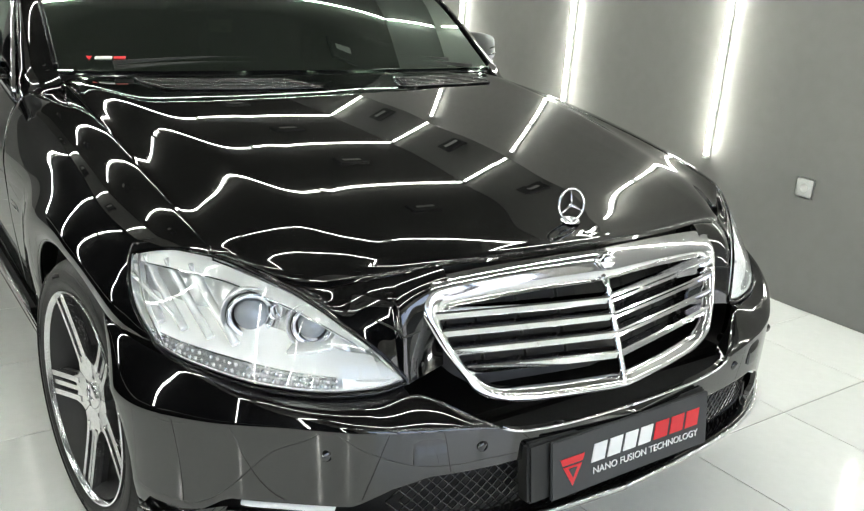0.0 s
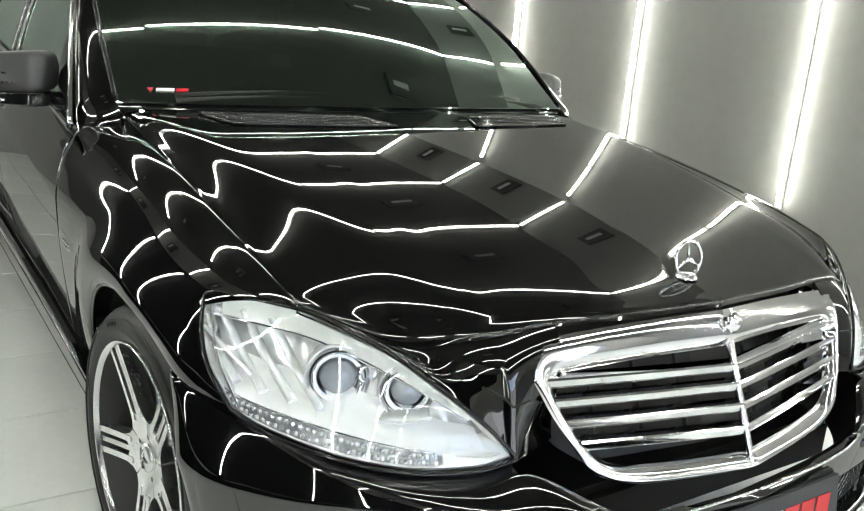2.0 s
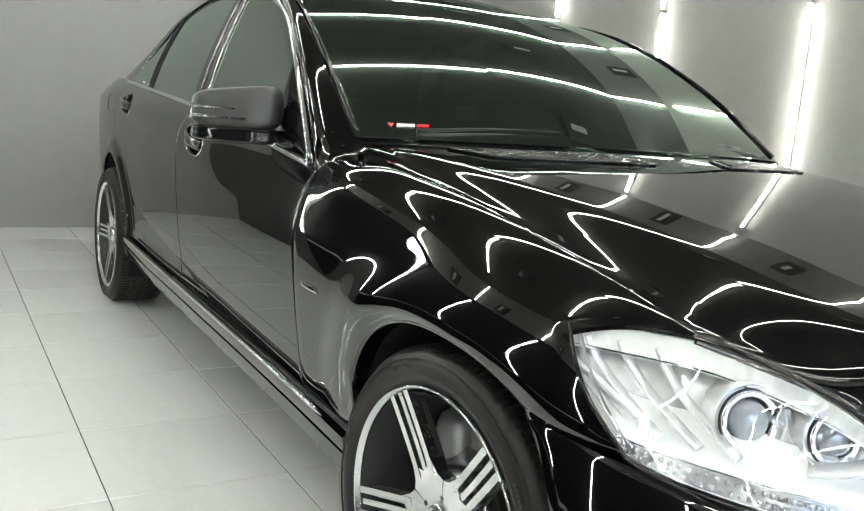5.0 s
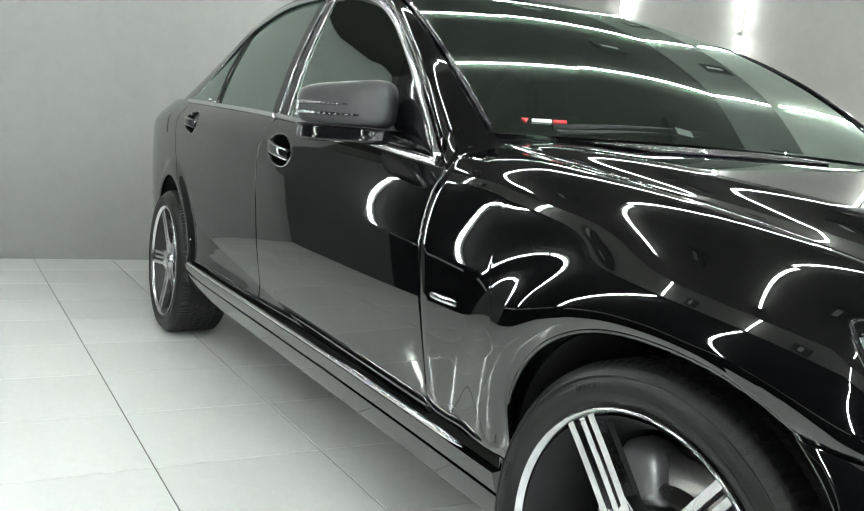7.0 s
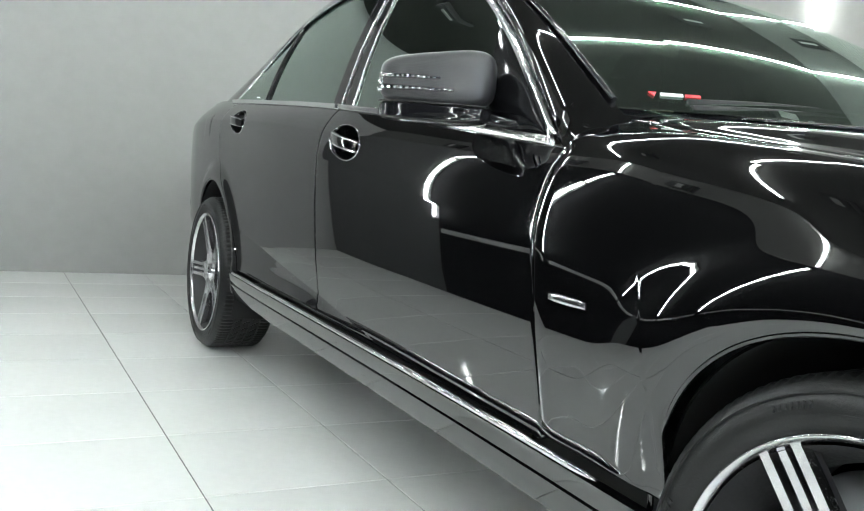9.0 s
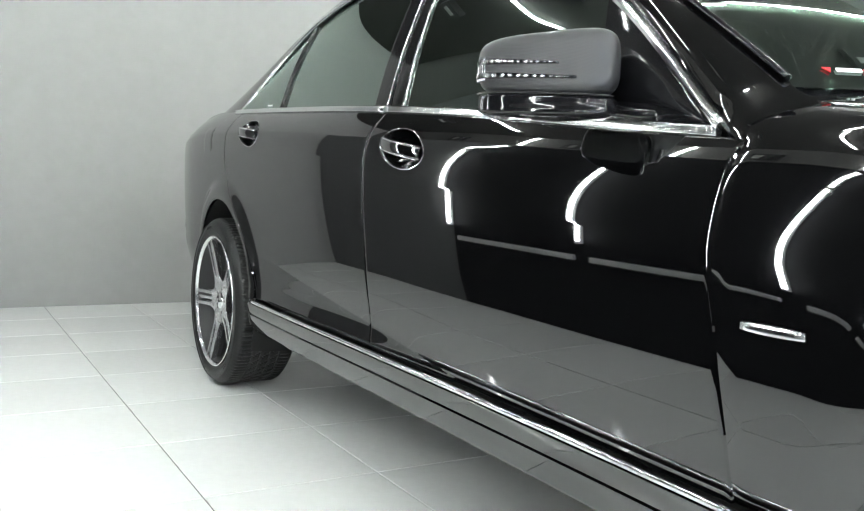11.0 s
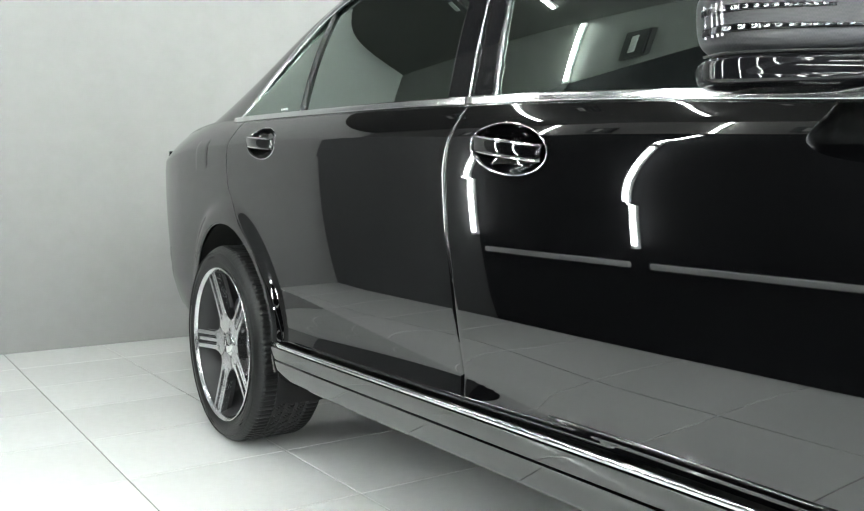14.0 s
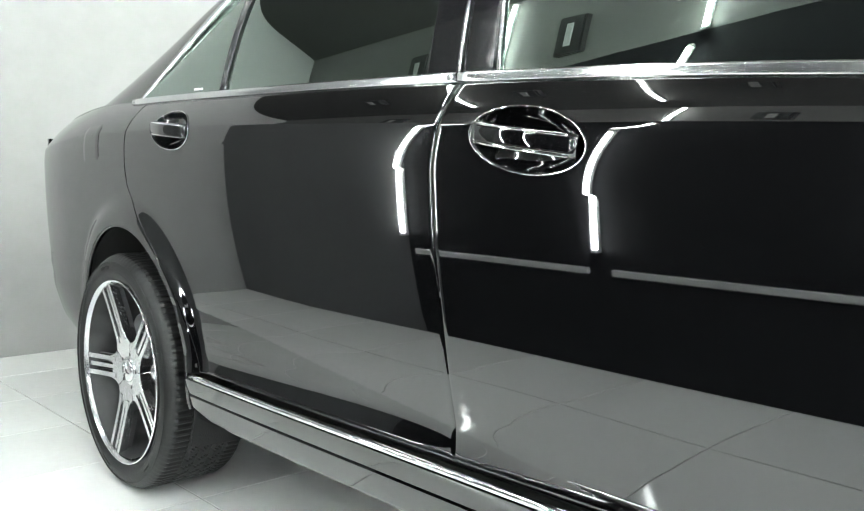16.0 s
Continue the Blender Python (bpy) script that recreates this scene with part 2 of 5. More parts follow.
def shell(name, P, material, parent, t=0.012, rim=0.0016, label="", N=None):
    """A panel of thickness t with rolled edges over the grid P of points."""
    P = np.array(P, float)
    n = normals(P)
    if rim:
        for sl in ((0, slice(None)), (-1, slice(None)), (slice(None), 0), (slice(None), -1)):
            P[sl] -= n[sl] * rim * 0.8
    nu, nv = P.shape[:2]
    Q = P - n * t
    m = normals(P)
    if N is not None:
        e = 2 if rim else 0
        m[e:nu - e, e:nv - e] = N[e:nu - e, e:nv - e]
    if np.sum(m * n) < 0:
        m = -m
    nn = list(m.reshape(-1, 3)) + list(-m.reshape(-1, 3))
    flip = np.sum(np.cross(P[1, 0] - P[0, 0], P[0, 1] - P[0, 0]) * n[0, 0]) < 0
    v = list(P.reshape(-1, 3)) + list(Q.reshape(-1, 3))
    N = nu * nv
    f = []
    for i in range(nu - 1):
        for j in range(nv - 1):
            a, b, c, d = i * nv + j, (i + 1) * nv + j, (i + 1) * nv + j + 1, i * nv + j + 1
            f.append((d, c, b, a) if flip else (a, b, c, d))
            f.append((N + a, N + b, N + c, N + d) if flip else (N + d, N + c, N + b, N + a))
    loop = [(i, 0) for i in range(nu)] + [(nu - 1, j) for j in range(1, nv)] + [(i, nv - 1) for i in range(nu - 2, -1, -1)] + [(0, j) for j in range(nv - 2, 0, -1)]
    base = len(v)
    for i, j in loop:
        v += [P[i, j], Q[i, j]]
        nn += [m[i, j], m[i, j]]
    L = len(loop)
    for k in range(L):
        a, b = base + 2 * k, base + 2 * ((k + 1) % L)
        f.append((a, b, b + 1, a + 1) if flip else (a, a + 1, b + 1, b))
    return link(name, v, f, material, parent, label, normal=nn)


def unit(n):
    return n / np.maximum(np.linalg.norm(n, axis=-1, keepdims=True), 1e-9)


def side_normals(f, Y, Z, h=0.002):
    """Outward normals of the surface x = f(y, z)."""
    return unit(np.stack([np.ones_like(Y), -(f(Y + h, Z) - f(Y - h, Z)) / (2 * h), -(f(Y, Z + h) - f(Y, Z - h)) / (2 * h)], -1))


def both(fn, name, P, *a, **k):
    """The right-hand piece (negative x) and its mirror image."""
    P = np.array(P, float)
    R = P * (-1, 1, 1)
    N = k.pop("N", None)
    if N is None:
        return fn(name, R, *a, **k), fn(name, P, *a, **k)
    return fn(name, R, *a, N=N * (-1, 1, 1), **k), fn(name, P, *a, N=N, **k)


def sweep(name, path, prof, material, parent, up=(0, 0, 1), closed=False, label="", smooth=True, scale=None):
    """The closed outline prof (across, up) drawn along the path."""
    p, prof = np.array(path, float), np.array(prof, float)
    tg = np.gradient(p, axis=0)
    if closed:
        tg = np.roll(p, -1, 0) - np.roll(p, 1, 0)
    tg /= np.linalg.norm(tg, axis=1, keepdims=True)
    upv = np.broadcast_to(np.array(up, float), p.shape)
    a = np.cross(tg, upv)
    a /= np.maximum(np.linalg.norm(a, axis=1, keepdims=True), 1e-9)
    b = np.cross(a, tg)
    m, n = len(prof), len(p)
    sc = np.ones(n) if scale is None else np.array(scale)
    v = [p[i] + sc[i] * (a[i] * q[0] + b[i] * q[1]) for i in range(n) for q in prof]
    f = [(i * m + j, i * m + (j + 1) % m, ((i + 1) % n) * m + (j + 1) % m, ((i + 1) % n) * m + j) for i in range(n if closed else n - 1) for j in range(m)]
    if not closed:
        f += [tuple(range(m - 1, -1, -1)), tuple((n - 1) * m + j for j in range(m))]
    ob = link(name, v, f, material, parent, label, smooth)
    if not closed:
        ob.data.polygons[-1].use_smooth = ob.data.polygons[-2].use_smooth = False
    return ob


def oval(w, h, n=10):
    return [(w / 2 * math.cos(a), h / 2 * math.sin(a)) for a in np.linspace(0, 2 * math.pi, n, endpoint=False)]


def rbox(w, h, r=0.3):
    """A rounded rectangle, r of its smaller side."""
    k = min(w, h) * r
    out = []
    for cx, cy, a0 in ((w / 2 - k, h / 2 - k, 0), (-w / 2 + k, h / 2 - k, 90), (-w / 2 + k, -h / 2 + k, 180), (w / 2 - k, -h / 2 + k, 270)):
        out += [(cx + k * math.cos(radians(a0 + a)), cy + k * math.sin(radians(a0 + a))) for a in (0, 45, 90)]
    return out


def box(name, lo, hi, material, parent=None, bevel=0.004, label=""):
    bm = bmesh.new()
    bmesh.ops.create_cube(bm, size=1)
    lo, hi = Vector(lo), Vector(hi)
    bm.transform(Matrix.Translation((lo + hi) / 2) @ Matrix.Diagonal((*(hi - lo), 1)))
    if bevel:
        bmesh.ops.bevel(bm, geom=bm.edges[:], offset=bevel, segments=2, affect="EDGES")
    return part(name, bm, material, parent, label)


def blob(name, centre, radii, power, material, parent, turn=None, n=20, label=""):
    """A rounded block (superellipsoid)."""
    u = np.linspace(-math.pi / 2, math.pi / 2, n)
    w = np.linspace(-math.pi, math.pi, 2 * n, endpoint=False)

    def sp(a):
        return np.sign(a) * np.abs(a) ** power

    P = np.stack([sp(np.cos(u))[:, None] * sp(np.cos(w))[None], sp(np.cos(u))[:, None] * sp(np.sin(w))[None], sp(np.sin(u))[:, None] + 0 * w[None]], -1) * np.array(radii)
    m = (turn or Matrix()).to_3x3()
    v = [m @ Vector(q) + Vector(centre) for q in P.reshape(-1, 3)]
    k = 2 * n
    f = [(i * k + j, i * k + (j + 1) % k, (i + 1) * k + (j + 1) % k, (i + 1) * k + j) for i in range(n - 1) for j in range(k)]
    return link(name, v, f, material, parent, label)


def revolve(name, prof, material, parent, n=64, axis="x", closed=False, label="", centre=(0, 0, 0)):
    """The outline prof (along the axis, radius) turned round the axis."""
    m = len(prof)
    v, f = [], []
    for i in range(n):
        a = 2 * math.pi * i / n
        for s, r in prof:
            q = (s, r * math.cos(a), r * math.sin(a)) if axis == "x" else (r * math.cos(a), s, r * math.sin(a)) if axis == "y" else (r * math.cos(a), r * math.sin(a), s)
            v.append(np.add(q, centre))
    for i in range(n):
        for j in range(m if closed else m - 1):
            f.append((i * m + j, i * m + (j + 1) % m, ((i + 1) % n) * m + (j + 1) % m, ((i + 1) % n) * m + j))
    return link(name, v, f, material, parent, label)

# ---- the room ----


def wall_box(name, lo, hi, material, label):
    return tagged(box(name, lo, hi, material, None, 0), label, "wall", kind="structure")


wall_box("wall_east", (XR, YF, 0), (XR + 0.15, YB, WALL_H), WALL, "plain matt grey painted wall with upright lamps")
BAY = RIB0 + 3 * RIB - 0.10      # the last lamp arch: a lighter tone begins behind it
wall_box("wall_west_front", (XL - 0.15, YF, 0), (XL, BAY, WALL_H), WALL_D, "plain matt charcoal painted wall with upright lamps")
# brightness fading forward from the corner, put into the colour as one step
wall_box("wall_west_rear", (XL - 0.15, BAY, 0), (XL, YB, WALL_H), WALL_FADE, "end of the charcoal wall, coloured lighter for the brightness near the corner")
wall_box("wall_north", (XL - 0.15, YB, 0), (XR + 0.15, YB + 0.15, CEIL_Z + 0.1), WALL_B, "plain light grey painted end wall")
# front wall with the drive-in opening
wall_box("wall_south", (XL - 0.15, YF - 0.15, 2.36), (XR + 0.15, YF, CEIL_Z + 0.1), WALL, "grey wall over the drive-in opening")
wall_box("wall_south_pier", (XL - 0.15, YF - 0.15, 0), (XL + 0.45, YF, 2.36), WALL, "grey pier beside the drive-in opening")
wall_box("wall_south_pier", (XR - 0.45, YF - 0.15, 0), (XR + 0.15, YF, 2.36), WALL, "grey pier beside the drive-in opening")

# ceiling: flat middle with sloping sides, 10 cm thick
SEC = [(XR + 0.15, WALL_H), (XR, WALL_H), (CEIL_X, CEIL_Z), (-CEIL_X - 0.13, CEIL_Z), (XL, WALL_H), (XL - 0.15, WALL_H)]
top = [(x, z + 0.12) for x, z in reversed(SEC)]
ring = SEC + top
_v = [(x, y, z) for y in (YF - 0.15, YB + 0.15) for x, z in ring]
_m = len(ring)
_f = [(j, (j + 1) % _m, _m + (j + 1) % _m, _m + j) for j in range(_m)] + [(j, j + 1, _m - 2 - j, _m - 1 - j) for j in range(5)] + [(_m + j + 1, _m + j, 2 * _m - 1 - j, 2 * _m - 2 - j) for j in range(5)]
ceiling = tagged(link("ceiling", _v, _f, CEIL, None, smooth=False), "dark flat ceiling with grey sloping sides", "ceiling", kind="structure")
ceiling.data.materials.append(SLOPE)
for j in (1, 3):
    ceiling.data.polygons[j].material_index = 1

# outside
tagged(box("ground", (-40, -60, -0.35), (40, YF - 0.0, -0.02), CONCRETE, None, 0), "pale concrete paving outside the opening", "ground", kind="structure")
tagged(box("backdrop", (-30, -24.5, -0.02), (30, -24, 5), FARWALL, None, 0), "pale rendered wall across the street", "backdrop", kind="structure")

# wall trunking under the lamps
for x0, x1 in ((XL, XL + 0.016),):
    for k in range(-4, 3):
        ya, yb = RIB0 + RIB * k + 0.05, RIB0 + RIB * (k + 1) - 0.05
        if ya > YF and yb < YB:
            tagged(box("trim", (x0, ya - 0.1, 0.468), (x1, yb - 0.1, 0.496), TRIM, None, 0.003), "thin white cable trunking along the wall", "trim", "wall trunking", "structure")

# socket
sock = empty("wall_socket", "white plastic power socket low on the grey wall", "socket")
sock.matrix_world = pose(XR, 0.13, 0.540)
box("cover_plate", (-0.012, -0.043, -0.043), (0, 0.043, 0.043), PVC, sock, 0.006)
revolve("socket_well", [(-0.013, 0.024), (-0.016, 0.022), (-0.016, 0.017), (-0.0125, 0.015), (-0.0125, 0.0)], PVC, sock, 24)

# tube lamps in arches
def tube_light(length, label):
    """A slim batten with a glowing tube and two end caps, along its own z."""
    lamp = empty("tube_light", label, "lamp", "arches of tube lamps")
    sweep("housing", [(0, 0, 0.0), (0, 0, length)], rbox(0.022, 0.016), PVC, lamp, up=(0, 1, 0), smooth=False)
    sweep("tube", [(-0.017, 0, 0.016), (-0.017, 0, length - 0.016)], oval(0.022, 0.018, 8), TUBE, lamp, up=(0, 1, 0), label="glowing white tube")
    for zz in (0.0, length - 0.014):
        sweep("end_cap", [(-0.016, 0, zz), (-0.016, 0, zz + 0.014)], rbox(0.026, 0.026), PVC, lamp, up=(0, 1, 0), smooth=False)
    return lamp


def lamp_pose(x, z, tx, tz, y):
    """A lamp from (x, z) running towards (tx, tz), its face towards the room."""
    d = Vector((tx - x, 0, tz - z)).normalized()
    face = Vector((0 - x, 0, 1.4 - z))
    face = (face - d * face.dot(d)).normalized()
    m = Matrix((-face, d.cross(-face), d)).transposed().to_4x4()
    m.translation = Vector((x, y, z)) + face * 0.012
    return m


LONG, SHORT = [], []
for k in range(-4, 4):
    for sgn, xw in ((1, XR), (-1, XL)):
        cx = CEIL_X if sgn > 0 else -CEIL_X - 0.13
        y = RIB0 + RIB * k - (0.10 if sgn < 0 else 0.0)
        if not YF < y < YB:
            continue
        LONG.append((xw, 0.565, xw, 3, y))
        SHORT.append((xw, 1.768, xw, 3, y))
        SHORT.append((xw - sgn * 0.002, WALL_H + 0.004, cx, CEIL_Z, y))
    y = RIB0 + RIB * k
    if YF < y < YB:
        LONG += [(CEIL_X - 0.02 - 1.2 * q, CEIL_Z, -9, CEIL_Z, y - 0.033 * q) for q in range(3)]
for spots, length, label in ((LONG, 1.185, "slim white tube lamp fixed to the wall or ceiling, lit"), (SHORT, 0.500, "short slim white tube lamp above a longer one, lit")):
    lamp = tube_light(length, label)
    lamp.matrix_basis = lamp_pose(*spots[0])
    for spot in spots[1:]:
        copy_thing(lamp, lamp_pose(*spot))

# floodlights on the ceiling
flood = empty("floodlight", "small black ceiling floodlight with a pale lens, off", "lamp", "ceiling floodlights")
box("case", (-0.12, -0.07, -0.05), (0.12, 0.07, 0), PLASTIC, flood, 0.008)
box("lens", (-0.070, -0.018, -0.056), (0.070, 0.018, -0.05), FLOOD_LENS, flood, 0.002, "pale lens")
_first = True
for k in range(-4, 4):
    for x, z, tilt in ((1.20, CEIL_Z, 0), (-1.30, CEIL_Z, 0), (2.055, 2.52, 58), (-2.185, 2.52, -58)):
        m = pose(x, RIB0 + RIB * (k + 0.5), z - 0.004, 0, tilt, 0)
        if _first:
            flood.matrix_basis, _first = m, False
        else:
            copy_thing(flood, m)

# unseen posts, added so that the bumper mirrors dark upright bars
gate = empty("gate_post", "dark post added out of view, mirrored as an upright bar in the bumper", "post", "gate posts")
box("post", (-0.05, -0.05, 0), (0.05, 0.05, 2.5), PLASTIC, gate, 0.006)
box("foot_plate", (-0.09, -0.09, -0.01), (0.09, 0.09, 0.012), PLASTIC, gate, 0.002)
gate.matrix_basis = pose(-1.25, YF - 0.35, -0.01)
for x in (-0.55, 0.15, 1.2):
    copy_thing(gate, pose(x, YF - 0.35, -0.01))

# ---- the car: shape curves ----
WB, HZ, RT, RR = 3.165, 0.335, 0.335, 0.262      # wheelbase, hub height, tyre and rim radius
W = pchip([-0.42, -0.25, 0.0, 0.35, 0.65, 1.2, 1.7, 2.2, 2.75, 3.2, 3.7, 4.1, 4.4], [0.782, 0.842, 0.884, 0.892, 0.896, 0.902, 0.905, 0.905, 0.898, 0.889, 0.868, 0.82, 0.74])
BELT = pchip([0.5, 0.75, 1.03, 1.41, 1.83, 2.43, 3.2, 3.6, 4.0, 4.4], [0.852, 0.872, 0.898, 0.940, 0.980, 1.027, 1.076, 1.092, 1.085, 1.03])
BELTX = pchip([0.5, 0.75, 1.82, 3.07, 3.6, 4.1, 4.4], [0.846, 0.846, 0.844, 0.822, 0.79, 0.72, 0.62])
CREASE = pchip([-0.3, 0.7, 1.21, 1.55, 2.8, 3.6, 4.4], [0.75, 0.808, 0.852, 0.882, 0.975, 1.0, 0.97])
LINE = pchip([-0.4, 0.8, 1.94, 2.8, 3.5, 4.4], [0.62, 0.705, 0.845, 0.945, 0.965, 0.94])   # character line
PROF = pchip([0.20, 0.30, 0.362, 0.38, 0.432, 0.46, 0.52, 0.60, 0.75], [-0.034, -0.008, 0.001, -0.0005, -0.0055, -0.0045, -0.001, 0.0, 0.0])
PROF_F = pchip([0.20, 0.30, 0.362, 0.46, 0.60, 0.75], [-0.034, -0.0072, -0.0045, -0.0020, 0.0, 0.0])
SHUT = pchip([-0.5, -0.39, -0.24, 0.0, 0.2, 0.58, 0.70, 0.86], [0.748, 0.772, 0.804, 0.842, 0.868, 0.910, 0.926, 0.950])
SHUTX = pchip([-0.5, -0.39, -0.2, 0.0, 0.8], [0.680, 0.694, 0.712, 0.722, 0.738])


# wheel arch openings: centre, half length, height, squareness
FA_Y, FA_A, FA_B, FA_P = 0.005, 0.378, 0.332, 2.25
RA = 0.405


def foot(y, z):
    """The flank's lower section: nearly plain ahead, dished above the sill behind the middle seam."""
    k = np.clip((y - 1.35) / 0.75, 0, 1)
    k = k * k * (3 - 2 * k)
    return PROF_F(z) * (1 - 0.85 * k) + PROF(z) * 0.85 * k


def front_ring(y, z):
    """Distance from the front arch's centre, scaled so that its edge is at 0.35."""
    return 0.35 * (np.abs((y - FA_Y) / FA_A) ** FA_P + np.abs((z - HZ) / FA_B) ** FA_P) ** (1 / FA_P)


def flare(y, z):
    """How far the body swells round the wheel arches."""
    out = 0.0
    y, z = np.asarray(y, float), np.asarray(z, float)
    for r, amp, wide, off, foot, tuck in ((front_ring(y, z) - 0.35, 0.022, 0.15, 0.040, 0.25, 0.014), (np.hypot(y - WB, z - HZ) - RA, 0.019, 0.09, 0.006, 1.0, 0.0)):
        k = np.clip(1 - (r - off) / wide, 0, 1)
        k = k**3 * (10 - 15 * k + 6 * k * k)
        e = np.clip((z - 0.35) / 0.35, 0, 1)
        e = foot + (1 - foot) * e * e * (3 - 2 * e)
        lip = np.clip(1 - r / 0.045, 0, 1)
        out = out + (amp * k - tuck * lip * lip) * e * np.clip((1.0 - z) / 0.2, 0, 1)
    return out


def side_x(y, z):
    """Half width of the flank at a place along the car and a height, up to the waistline."""
    c, b, l = CREASE(y), BELT(y), np.minimum(LINE(y), CREASE(y) - 0.02)
    zc = np.minimum(z, c)
    d, u = np.clip(l - zc, 0, 0.4), np.clip(zc - l, 0, 1)
    low = W(y) + foot(y, zc) + flare(y, zc) - 0.15 * d * d - 0.07 * u - 1.1 * u * u
    t = np.clip((z - c) / np.maximum(b - c, 1e-6), 0, 1.2)
    xb = BELTX(y)
    return low + (xb - low) * (0.55 * t + 0.45 * t * t)


def fender_pt(y, s):
    """The front wing's section: s 0 to 1 up the flank to 0.62 m, 1 to 2 over the top to the bonnet's edge."""
    z0 = 0.20 + 0.42 * np.clip(s, 0, 1)
    t = np.clip(s - 1, 0, 1)
    w, zs, xs = W(y), SHUT(y), SHUTX(y)
    zp = 0.62
    p1z, p2z = zp + (zs - zp) * np.interp(y, [-0.39, -0.2, 0.2, 0.6], [0.52, 0.60, 0.76, 0.86]), zs - np.interp(y, [-0.39, 0.2], [0.008, 0.0])
    p2x = xs + np.interp(y, [-0.39, -0.2, 0.2, 0.6], [0.050, 0.062, 0.076, 0.085])
    bx = w * (1 - t) ** 3 + 3 * w * (1 - t) ** 2 * t + 3 * p2x * (1 - t) * t * t + xs * t**3
    bz = zp * (1 - t) ** 3 + 3 * p1z * (1 - t) ** 2 * t + 3 * p2z * (1 - t) * t * t + zs * t**3
    l = LINE(y)
    x = np.where(s < 1, w + foot(y, z0) - 0.15 * ((l - z0) ** 2 - (l - 0.62) ** 2), bx)
    z = np.where(s < 1, z0, bz)
    fk = np.clip((0.84 - z) / 0.20, 0, 1)
    x = x + flare(y, z) * fk * fk * (3 - 2 * fk)
    # towards the door the section becomes the door's
    kb = np.clip((y - 0.42) / 0.24, 0, 1)
    kb = kb * kb * (3 - 2 * kb)
    b, xb, c = BELT(y), BELTX(y), CREASE(y)
    m = (xb - side_x(y, c)) * 1.45 / (b - c)
    dz, h = np.clip(z - b, 0, 1), np.maximum(zs - b, 0.01)
    top = xb + m * dz + (xs - xb - m * h) * (dz / h) ** 2
    xd = np.where(z < b, side_x(y, np.minimum(z, b)), top)
    return np.where(s < 1, x, x + kb * (xd - x)), z


def fender_s(y, z):
    lo, hi = np.zeros_like(y + z), np.full_like(y + z, 2.0)
    for _ in range(34):
        mid = (lo + hi) / 2
        zz = fender_pt(y, mid)[1]
        lo, hi = np.where(zz < z, mid, lo), np.where(zz < z, hi, mid)
    return (lo + hi) / 2


def front_arch_z(y):
    """Lower edge of the wing over the front wheel."""
    d = np.clip(1 - np.abs((y - FA_Y) / FA_A) ** FA_P, 0, None)
    return np.where(np.abs(y - FA_Y) < FA_A, HZ + FA_B * d ** (1 / FA_P), 0.0)


def arch_z(y, yc, ra):
    """Lower edge of the body over a wheel."""
    d = np.clip(1 - ((y - yc) / ra) ** 2, 0, None)
    return np.where(np.abs(y - yc) < ra, HZ + ra * np.sqrt(d), 0.0)


car = empty("car", "glossy black luxury saloon with chrome trim, parked", "car")

# ---- front wings ----
FRONT_LOW = pchip([0.60, 0.607, 0.672, 0.736], [-0.392, -0.387, -0.320, -0.252])
FRONT_TOP = pchip([0.68, 0.694, 0.72, 0.75, 0.78, 0.808], [-0.40, -0.388, -0.358, -0.320, -0.283, -0.250])
FSEAM = pchip([0.2, 0.34, 0.45, 0.55, 0.72, 0.80, 0.88], [0.655, 0.662, 0.675, 0.690, 0.708, 0.705, 0.690])
SILL_Z = 0.365
vv = edged(46, 0.004, 0.6)


def fender_grid():
    yb = FSEAM(0.5) - 0.003
    ys = np.concatenate([FA_Y - np.cos(np.linspace(0.3, math.pi - 0.16, 50)) * FA_A, [0.3812], np.linspace(0.388, float(yb), 20)])
    ys = np.concatenate([np.linspace(-0.386, -0.25, 10), ys[ys > -0.243]])
    f = (ys - ys[0]) / (ys[-1] - ys[0])
    U, V = np.meshgrid(f, vv, indexing="ij")
    Y = np.repeat(ys[:, None], len(vv), 1)
    for _ in range(7):
        zl = np.where(Y[:, :1] < -0.243, 0.611, np.maximum(front_arch_z(Y[:, :1]), SILL_Z))
        sl = fender_s(Y[:, :1], zl)
        S = sl + (2 - sl) * V
        X, Z = fender_pt(Y, S)
        front = np.where(Z < 0.736, FRONT_LOW(Z), FRONT_TOP(np.clip(X, 0.694, 0.808)))
        back = np.where(Z > 0.86, FSEAM(0.86) + (Z - 0.86) * 0.5, FSEAM(Z)) - 0.003
        Y = front + (back - front) * U
    h, n = 0.002, 0.0
    for oy, os, wt in [(0, 0, 2)] + [(r * math.cos(a) * 0.022, r * math.sin(a) * 0.07, 2 - r) for r in (0.5, 1) for a in np.arange(8) * math.pi / 4]:      # soft creases
        y, q = Y + oy, np.clip(S + os, h, 2 - h)
        a, c, e, g = fender_pt(y + h, q), fender_pt(y - h, q), fender_pt(y, q + h), fender_pt(y, q - h)
        dy = np.stack([a[0] - c[0], np.full_like(Y, 2 * h), a[1] - c[1]], -1)
        ds = np.stack([e[0] - g[0], np.zeros_like(Y), e[1] - g[1]], -1)
        n = n + wt * unit(np.cross(dy, ds))
    return np.stack([X, Y, Z], -1), unit(n)


G, N = fender_grid()
both(shell, "front_fender", G, PAINT, car, N=N)


